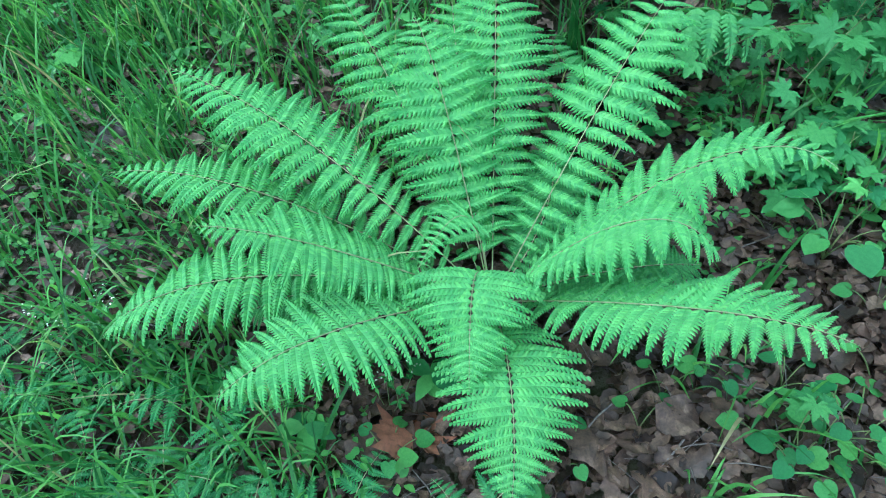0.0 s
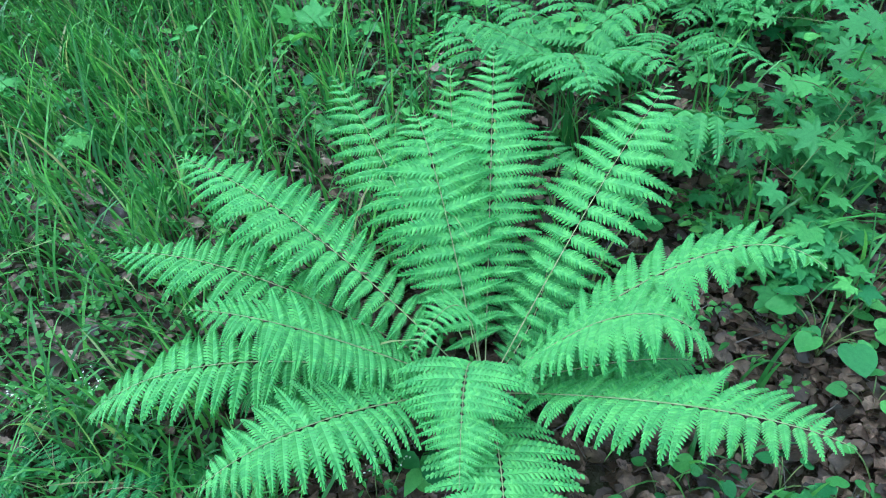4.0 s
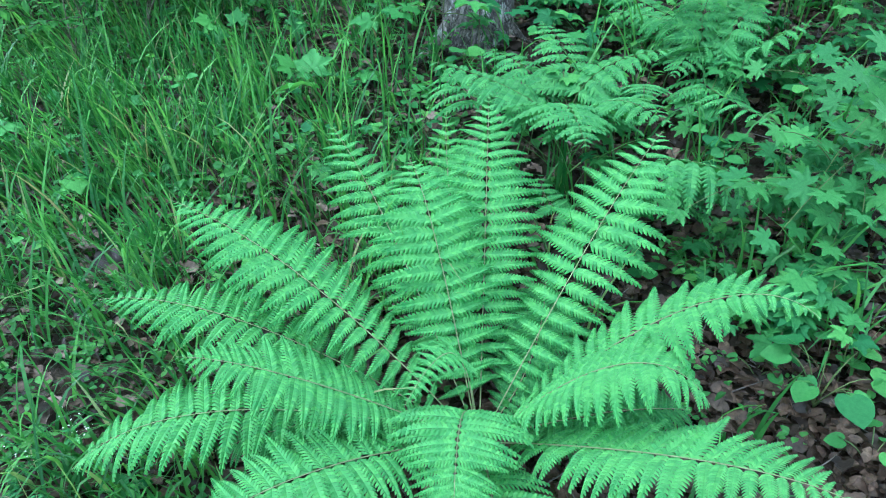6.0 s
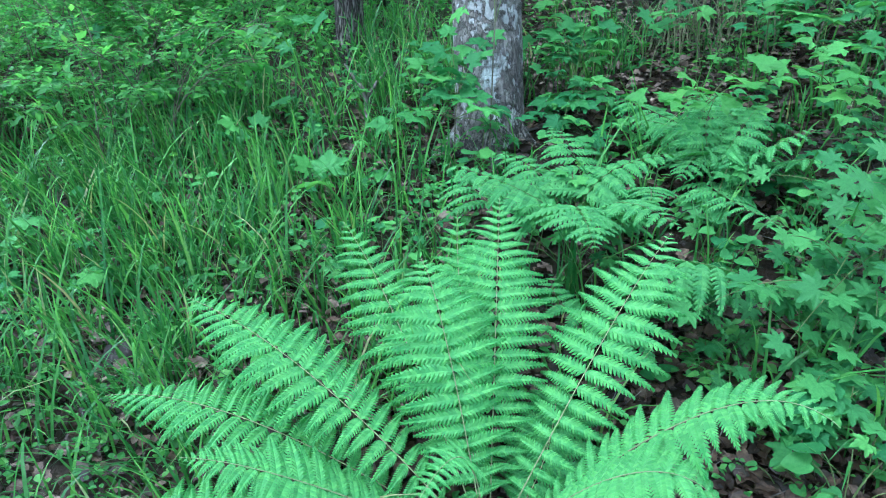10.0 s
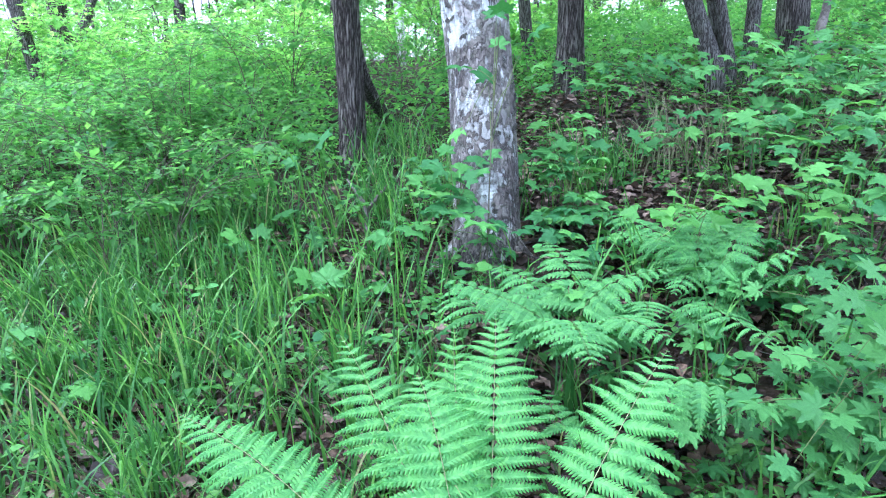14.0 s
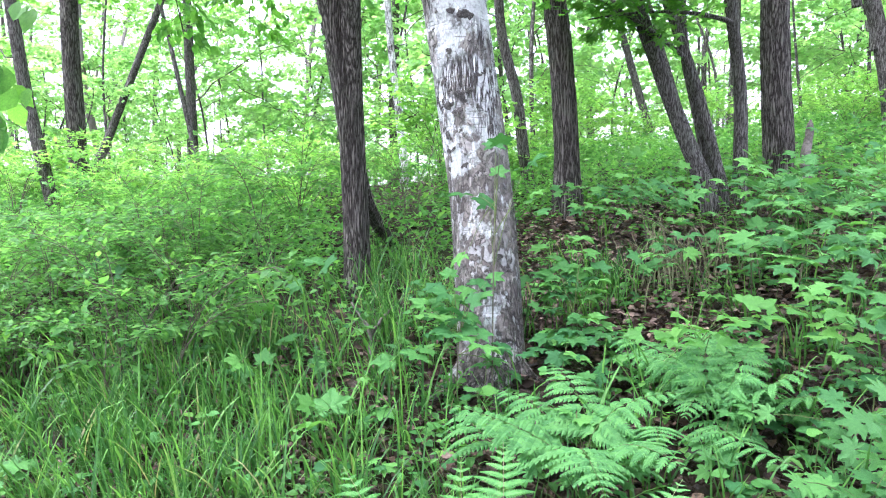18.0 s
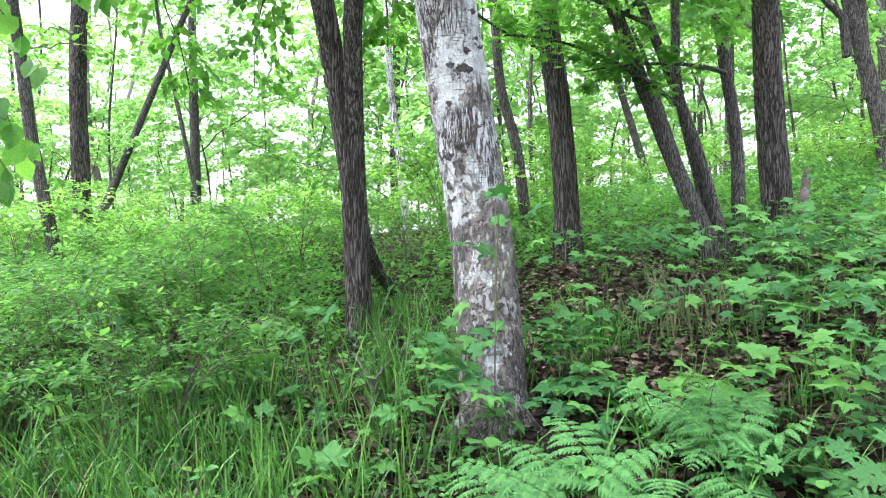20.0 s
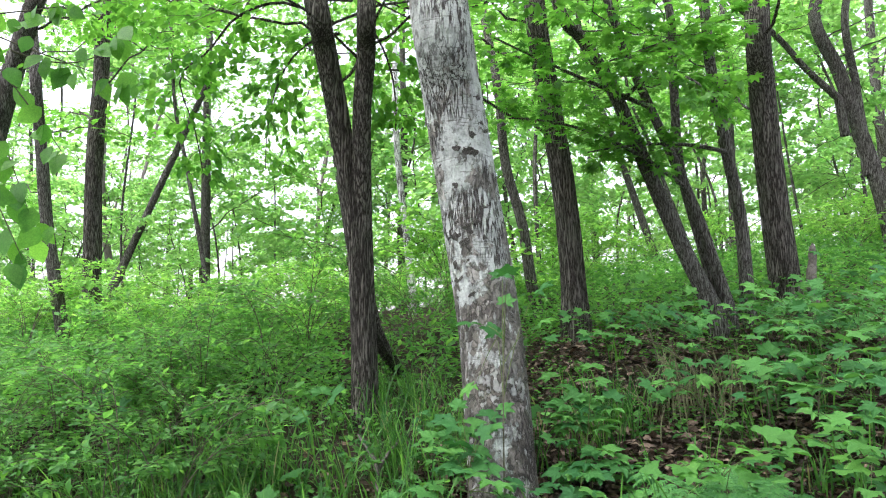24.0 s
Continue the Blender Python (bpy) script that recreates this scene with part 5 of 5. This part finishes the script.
def broad_herb(spot, n, size):
    base = on_ground(*spot)
    ob = thing("herb", base, "low herb with a few broad pointed leaves in the litter", "plant", "broad-leaved herbs")
    part("stem", *tube(curve3(base, base + (0.005, 0, 0.03), base + (0, 0.005, 0.06), 5), 0.002, 5), GREEN_STALK, ob)
    for k in range(n):
        a = k * 6.28 / n + rng.normal(0, 0.25) + 0.9
        leaf_at(ob, "broad", base + (0, 0, 0.05 + 0.006 * k), (math.cos(a), math.sin(a), rng.normal(0.0, 0.15)), (rng.normal(0, 0.15), -0.3, 1), size * rng.uniform(0.8, 1.15))


for spot, n, size in (((-0.33, 0.8), 5, 0.085), ((-0.07, 0.9), 4, 0.07), ((0.14, 0.63), 4, 0.06), ((-0.7, 1.0), 4, 0.06)):
    broad_herb(spot, n, size)


def bedstraw(spot, stems):
    """Thin wiry stems with whorls of tiny leaves and specks of blossom."""
    base = on_ground(*spot)
    ob = thing("bedstraw", base, "wiry herb with tiny white flowers and thin whorled leaves", "plant", "wiry white-flowered herbs")
    leaves, flowers = [], []
    for _ in range(stems):
        end = base + (rng.normal(0, 0.05), rng.normal(0, 0.05), rng.uniform(0.13, 0.24))
        line = curve3(base, base * 0.5 + end * 0.5 + rng.normal(0, 0.012, 3), end, 8)
        part("stem", *tube(line, np.linspace(0.0012, 0.0007, 8), 4), GREEN_STALK, ob)
        for k in (3, 5, 6):
            d = random_dirs(6, 0.7)
            leaves.append(scatter(NARROW, np.repeat(line[k][None], 6, 0), d, upish(6, 0.3), rng.uniform(0.012, 0.02, 6)))
        at = line[7] + rng.normal(0, 0.012, (9, 3))
        flowers.append(scatter(OVATE, at, random_dirs(9, 0.5), upish(9, 0.5), rng.uniform(0.003, 0.006, 9)))
    tagged(part("foliage", *join(leaves), SEEDLING, ob), kind="stuff")
    tagged(part("blossom", *join(flowers), PETAL, ob, "tiny white flowers"), kind="stuff")


for spot in ((-0.22, 0.9), (-0.16, 0.86), (-0.84, 1.04)):
    bedstraw(spot, 4)


# ---- grass, litter and small herbs ----
def grass():
    tufts = []
    x, y = rng.uniform(-4.6, 0.35, 5600), rng.uniform(-1.6, 4.7, 5600)
    patch = 0.5 + 0.5 * np.sin(x * 2.3 + 1.1) * np.sin(y * 2.0 + 0.6 * x)
    keep = rng.uniform(0, 1, 5600) < np.clip(np.interp(y, (1.6, 2.6), (0.6, 0.12)) + 0.8 * patch, 0, 1) * np.clip((0.5 - x - 0.12 * (y - 2)) / 0.7, 0, 1) * np.clip(0.75 + y * 0.1, 0, 1) * np.clip((5.0 + 0.35 * x - y) / 1.0, 0, 1)
    wave = 0.5 * np.sin(x * 1.9 + 2 * np.sin(y * 1.3)) + 0.4 * np.sin(y * 2.7 + x)
    keep &= rng.uniform(0, 1, 5600) < np.clip((x + 3.9 + wave) / 1.2, 0.03, 1) * np.clip((y + 0.7 + wave) / 1.2, 0.03, 1)
    keep &= np.hypot(x - 0.07, y - 1.05) > 0.35
    keep &= ~((x > -0.3) & (y < 1.3))
    keep &= (np.hypot((x + 0.45) / 0.8, (y - 3.35) / 0.75) > 1) | (rng.uniform(0, 1, 5600) < 0.65)
    tufts.append(np.stack([x[keep], y[keep]], -1))
    a = np.stack([rng.uniform(0.3, 2.4, 420), rng.uniform(0.6, 4.5, 420)], -1)
    tufts.append(a[rng.uniform(0, 1, 420) < np.interp(a[:, 1], (2.2, 2.8), (0.38, 0.12))])
    b = np.stack([rng.normal(1.35, 0.35, 5), rng.normal(3.6, 0.2, 5)], -1)
    c = np.concatenate([np.stack([rng.normal(0.5, 0.35, 12), rng.normal(3.3, 0.35, 12)], -1), np.stack([rng.normal(0.72, 0.1, 16), rng.normal(3.55, 0.08, 16)], -1)])
    # sedge clumps by the large fern
    near = np.array([(0.54, 0.76), (0.56, 0.74), (0.87, 1.17), (0.9, 1.2), (0.46, 0.66), (-0.93, 0.75), (-0.9, 0.72), (-0.62, 0.9), (-0.6, 0.86), (-0.82, 0.78), (-0.7, 0.7), (-1.05, 0.9), (-0.75, 1.0), (-0.98, 1.1)])
    tufts = np.concatenate(tufts + [b, c, near])
    per = 9
    n = len(tufts) * per
    root = np.repeat(tufts, per, 0) + rng.normal(0, 0.035, (n, 2))
    tall = np.repeat(rng.uniform(0.15, 0.32, len(tufts)) * np.interp(tufts[:, 1], (0.8, 2.4), (0.95, 1.4)), per) * rng.uniform(0.55, 1.2, n)
    a = rng.uniform(0, 6.28, n)
    lean = np.stack([np.cos(a), np.sin(a)], -1) * (tall * rng.uniform(0.1, 0.9, n) * np.interp(root[:, 1], (1.2, 2.2), (1.0, 0.8)))[:, None] + np.array((-0.02, -0.05))
    segs = 5
    u = np.linspace(0, 1, segs + 1)
    base = on_ground(root[:, 0], root[:, 1], -0.01)
    fall = rng.uniform(0.0, 0.8, n) ** 1.4 * np.interp(root[:, 1], (1.2, 2.2), (1.0, 0.8))
    pts = base[:, None, :] + np.concatenate([lean[:, None, :] * (u ** 1.8)[None, :, None], (tall[:, None] * (u[None, :] - fall[:, None] * u[None, :] ** 3))[..., None]], -1)
    wide = rng.uniform(0.0024, 0.0068, n)[:, None] * np.sqrt(np.maximum(1 - u, 0.0))[None, :] * (0.7 + 0.3 * np.minimum(1, u * 5))[None, :]
    side = unit(np.stack([-np.sin(a + 0.5), np.cos(a + 0.5), np.zeros(n)], -1))
    left, right = pts - side[:, None, :] * wide[..., None], pts + side[:, None, :] * wide[..., None]
    v = np.stack([left, right], 2).reshape(n, -1, 3)
    k = np.arange(segs)
    q = np.stack([2 * k, 2 * k + 1, 2 * k + 3, 2 * k + 2], -1)
    f = q[None] + (np.arange(n) * (2 * segs + 2))[:, None, None]
    alone("grass", v.reshape(-1, 3), f.reshape(-1, 4), GRASS, "long thin green sedge growing over the slope", "grass", "stuff")


rng = np.random.default_rng(15)
grass()


def litter():
    n = 44000
    x, y = rng.uniform(-3.2, 3.6, n), rng.uniform(-1.2, 5.8, n)
    x[33000:], y[33000:] = rng.normal(0, 4.5, 11000), rng.normal(0, 3.5, 11000)
    x[:10000], y[:10000] = rng.uniform(-1.7, 2.3, 10000), rng.uniform(0.25, 3.2, 10000)
    x[10000:17000], y[10000:17000] = rng.uniform(-0.5, 1.7, 7000), rng.uniform(0.2, 1.7, 7000)
    x[17000:23000], y[17000:23000] = rng.uniform(0.3, 3.3, 6000), rng.uniform(2.8, 6.0, 6000)
    at = on_ground(x, y, 0.012) + (0, 0, 1) * rng.uniform(0, 0.025, (n, 1))
    s = rng.uniform(0.022, 0.066, n)
    alone("leaf_litter", *scatter(DRY, at, random_dirs(n, 0.8), upish(n, 0.5), s), DEAD_LEAF, "dry brown leaves covering the ground", "leaf litter", "stuff")
    n = 3800
    x, y = rng.uniform(0.3, 3.4, n), rng.uniform(3.0, 5.6, n)
    x[3300:], y[3300:] = rng.uniform(-1.6, 0.4, 500), rng.uniform(1.2, 3.4, 500)
    at = on_ground(x, y, 0.03) + (0, 0, 1) * rng.uniform(0, 0.03, (n, 1))
    alone("pale_litter", *scatter(DRY, at, random_dirs(n, 0.8), upish(n, 0.5), rng.uniform(0.025, 0.065, n)), PALE_LEAF, "dry buff and pinkish dead leaves on the bank", "leaf litter", "stuff")
    n = 11500
    x, y = rng.uniform(-3.6, 3.4, n), rng.uniform(-1.0, 6.4, n)
    x[9000:], y[9000:] = rng.normal(0, 5, 2500), rng.normal(0, 4, 2500)
    x[:700], y[:700] = rng.uniform(-0.2, 2.4, 700), rng.uniform(1.4, 3.6, 700)
    x[2200:2500], y[2200:2500] = rng.uniform(-1.5, -0.3, 300), rng.uniform(0.35, 1.5, 300)
    keep = rng.uniform(0, 1, n) < 0.35 + 0.65 * (np.sin(x * 3.1 + y) * np.sin(y * 2.7 - x) > -0.1)
    keep &= ~((np.abs(x - 0.45) < 0.55) & (y < 0.95))
    keep &= ~((x > 0.2) & (y > 1.4) & (y < 3.4)) | (rng.uniform(0, 1, n) < 0.4)
    x, y = x[keep], y[keep]
    n = len(x)
    per = 4
    at = np.repeat(on_ground(x, y), per, 0)
    d = random_dirs(n * per, 0.75)
    at = at + d * rng.uniform(0.0, 0.03, (n * per, 1)) * (1, 1, 0) + np.repeat(rng.uniform(0.02, 0.11, (n, 1)), per, 0) * (0, 0, 1) + (0, 0, 1) * rng.uniform(0, 0.04, (n * per, 1))
    s = np.repeat(rng.uniform(0.02, 0.05, n) * np.interp(y, (1.2, 2.0), (0.6, 1.0)), per) * rng.uniform(0.6, 1.2, n * per)
    alone("ground_herbs", *scatter(OVATE, at, d, upish(n * per, 0.3), s), SHRUB, "small green herbs and seedlings spread over the ground", "herbs", "stuff", smooth=False)

    # taller soft herbs up the bank and over the crest
    n = 26000
    y = 4.4 + 12 * rng.uniform(0, 1, n) ** 1.5
    x = rng.uniform(-0.9, 0.95, n) * (y + 1)
    at = on_ground(x, y) + (0, 0, 1) * (rng.uniform(0.02, 0.34, (n, 1)))
    keep = ~((x > 0.3) & (x < 3.0) & (y < 5.2)) | (rng.uniform(0, 1, n) < 0.15)
    at = at[keep]
    n = len(at)
    n = 80000
    y = 3.0 + 6.2 * rng.uniform(0, 1, n) ** 1.1
    x = rng.uniform(-1.0, 0.02, n) * (y + 1)
    keep = (x < -0.3 * y + 0.5) & (rng.uniform(0, 1, n) < np.interp(y, (3.8, 5.6), (0.1, 1)))
    x2, y2 = rng.uniform(-0.2, 4.8, 22000), rng.uniform(4.5, 9.0, 22000)
    open_2 = (x2 > 0.4) & (x2 < 2.6) & (y2 < 5.1) & (rng.uniform(0, 1, 22000) < 0.85)
    x2, y2 = x2[~open_2], y2[~open_2]
    x, y = np.concatenate([x[keep], x2]), np.concatenate([y[keep], y2])
    n = len(x)
    low = on_ground(x, y) + (0, 0, 1) * rng.uniform(0.02, 0.3, (n, 1))
    alone("ground_cover", *scatter(FAR_LEAF_SHAPE, low, unit(random_dirs(n, 0.7) + np.array((0, 0, 0.3))), upish(n, 0.5), rng.uniform(0.025, 0.06, n)), SHRUB, "low leafy plants covering the ground under the shrubs", "herbs", "stuff", smooth=False)
    n = len(at)
    alone("bank_herbs", *scatter(NARROW, at, unit(random_dirs(n, 0.7) + np.array((0, 0, 0.5))), upish(n, 0.6), rng.uniform(0.035, 0.085, n)), SHRUB, "soft green herbs covering the crest of the bank", "herbs", "stuff", smooth=False)


rng = np.random.default_rng(16)
litter()


def dry_leaf(t_place, size, turn, material, label, lobed=False):
    x, y = ground_spot(t_place)
    sh = palmate(9, 150, 0.72, 0.8, -0.1, 0.13) if lobed else curled(0.42, 0.1)
    v = sh[0] * size * (1, 1, 1)
    v[:, 2] += 0.02 * np.sin(v[:, 0] / size * 7) + 0.3 * v[:, 0] ** 2 / size
    c, s = math.cos(turn), math.sin(turn)
    v = np.stack([v[:, 0] * c - v[:, 1] * s, v[:, 0] * s + v[:, 1] * c, v[:, 2]], -1) + np.array((x, y, float(gz(x, y)) + 0.03))
    alone("dead_leaf", v, sh[1], material, label, "dead leaf", group="large dead leaves", base=(x, y, float(gz(x, y))))


dry_leaf((-0.108, 0.797, 0.234), 0.11, 0.2, RUST_LEAF, "large curled rust-brown oak leaf lying in the litter", True)
dry_leaf((0.291, 0.777, 0.250), 0.13, 0.4, DEAD_LEAF, "broad flat grey-brown dead leaf in the litter", True)
dry_leaf((-0.162, 0.805, 0.245), 0.1, 2.2, DEAD_LEAF, "curled pale brown dead leaf leaning on another")
dry_leaf((-0.363, 0.818, 0.296), 0.13, 1.4, DEAD_LEAF, "long grey-brown dead leaf among herbs")
for p, s, a in (((0.465, 0.694, 0.254), 0.12, 0.4), ((0.470, 0.804, 0.324), 0.1, 2.0), ((0.330, 0.724, 0.228), 0.1, 4.0), ((0.546, 0.760, 0.328), 0.09, 1.0), ((-0.820, 1.470, 0.619), 0.1, 2.0), ((-0.865, 1.390, 0.536), 0.09, 0.3), ((-0.899, 1.211, 0.518), 0.1, 5.0)):
    dry_leaf(p, s, a, DEAD_LEAF, "curled dry brown leaf lying in the litter")


def stick(points, r, label):
    line = smooth_line(points, 16)
    line[1:-1] += rng.normal(0, r * 0.15, (14, 3))
    base = line[0].copy()
    alone("fallen_stick", *tube(line, np.linspace(r, r * 0.5, 16), 7), DEAD_WOOD, label, "stick", group="fallen sticks", base=base)


def lay(*places):
    out = []
    for p in places:
        x, y = ground_spot(p)
        out.append(on_ground(x, y, 0.015))
    return out


stick(lay((-0.489, 0.619, 0.343), (-0.378, 0.723, 0.362), (-0.270, 0.842, 0.288), (-0.150, 0.903, 0.311)), 0.009, "grey fallen stick lying in the litter")
stick(lay((-0.317, 0.842, 0.300), (-0.223, 0.855, 0.288), (-0.162, 0.859, 0.281)), 0.005, "thin grey twig crossing a thicker stick")
stick([(-0.424, 3.024, 0.873), (-0.436, 3.126, 1.027), (-0.485, 3.191, 1.099), (-0.545, 3.262, 1.160)], 0.012, "bare grey forked branch sticking out of the grass")
stick([(-0.435, 3.124, 1.020), (-0.393, 3.201, 1.078), (-0.351, 3.284, 1.128)], 0.011, "bare grey prong of a broken branch")
stick(lay((0.274, 2.797, 0.926), (0.494, 2.978, 0.937), (0.736, 3.033, 0.939)), 0.012, "dark fallen branch at the birch's foot")
stick(lay((0.969, 3.431, 1.195), (1.227, 3.347, 1.175), (1.339, 3.083, 1.154)), 0.01, "grey fallen branch on the bank")


# broken twigs strewn over the litter
def twig_litter():
    chunks = []
    n = 700
    xs, ys = rng.uniform(-1.4, 2.6, n), rng.uniform(0.3, 4.8, n)
    xs[:330], ys[:330] = rng.uniform(-0.9, 1.2, 330), rng.uniform(0.35, 1.6, 330)
    for x, y in zip(xs, ys):
        a, ln = rng.uniform(0, 6.28), rng.uniform(0.03, 0.16)
        x2, y2 = x + math.cos(a) * ln, y + math.sin(a) * ln
        p, q = on_ground(x, y, rng.uniform(0.02, 0.045)), on_ground(x2, y2, rng.uniform(0.02, 0.045))
        chunks.append(tube(curve3(p, (p + q) / 2 + rng.normal(0, ln * 0.06, 3), q, 4), np.linspace(1, 0.5, 4) * rng.uniform(0.0009, 0.0026), 4))
    alone("twig_litter", *join(chunks), DEAD_WOOD, "small broken grey twigs strewn over the leaf litter", "twigs", "stuff")


twig_litter()


# dry stalks standing on the bank
def dry_stalks():
    chunks = []
    for x, y in zip(rng.normal(1.16, 0.17, 70), rng.normal(3.55, 0.1, 70)):
        p = on_ground(x, y)
        chunks.append(tube(curve3(p, p + (rng.normal(0, 0.02), rng.normal(0, 0.02), 0.13), p + (rng.normal(0, 0.05), rng.normal(0, 0.05), rng.uniform(0.2, 0.36)), 5), np.linspace(0.004, 0.002, 5), 4))
    alone("dry_stalks", *join(chunks), DRY_STALK, "pale dry stalks standing in the litter of the bank", "dry grass", "stuff")


dry_stalks()


# a sapling beside the path, its leaves hanging into the view
def hanging_branch():
    base = on_ground(-2.75, 2.2)
    ob = thing("hazel_sapling", base, "sapling with broad drooping green leaves on a thin bough", "sapling")
    stem = smooth_line([base, base + (0.05, 0, 1.2), base + (0.2, 0.1, 2.0), (-1.854, 2.260, 2.827)], 20)
    part("stem", *tube(stem, np.linspace(0.016, 0.007, 20), 7), TWIG, ob)
    for a, m, e in (((-1.854, 2.260, 2.827), (-1.635, 2.333, 2.740), (-1.315, 2.449, 2.637)), ((-1.861, 2.274, 2.789), (-1.649, 2.273, 2.559), (-1.525, 2.370, 2.345)), ((-1.853, 2.333, 2.680), (-1.703, 2.308, 2.355), (-1.594, 2.335, 2.057)), ((-1.697, 2.296, 2.725), (-1.510, 2.421, 2.727), (-1.368, 2.445, 2.851)),
                    ((-1.850, 2.253, 2.846), (-1.695, 2.339, 2.906), (-1.558, 2.404, 2.957)), ((-1.798, 2.235, 2.358), (-1.688, 2.249, 2.149), (-1.599, 2.292, 1.926))):
        bough = curve3(a, m, e, 12)
        part("bough", *tube(bough, np.linspace(0.004, 0.0015, 12), 4), TWIG, ob)
        for k in range(14):
            p = bough[min(11, 1 + k)] + rng.normal(0, 0.02, 3)
            leaf_at(ob, "oval", p, unit(np.array((rng.normal(0, 0.6), rng.normal(-0.3, 0.5), -0.9))), (rng.normal(0, 0.6), -0.8, rng.normal(0.5, 0.4)), rng.uniform(0.075, 0.115))


hanging_branch()
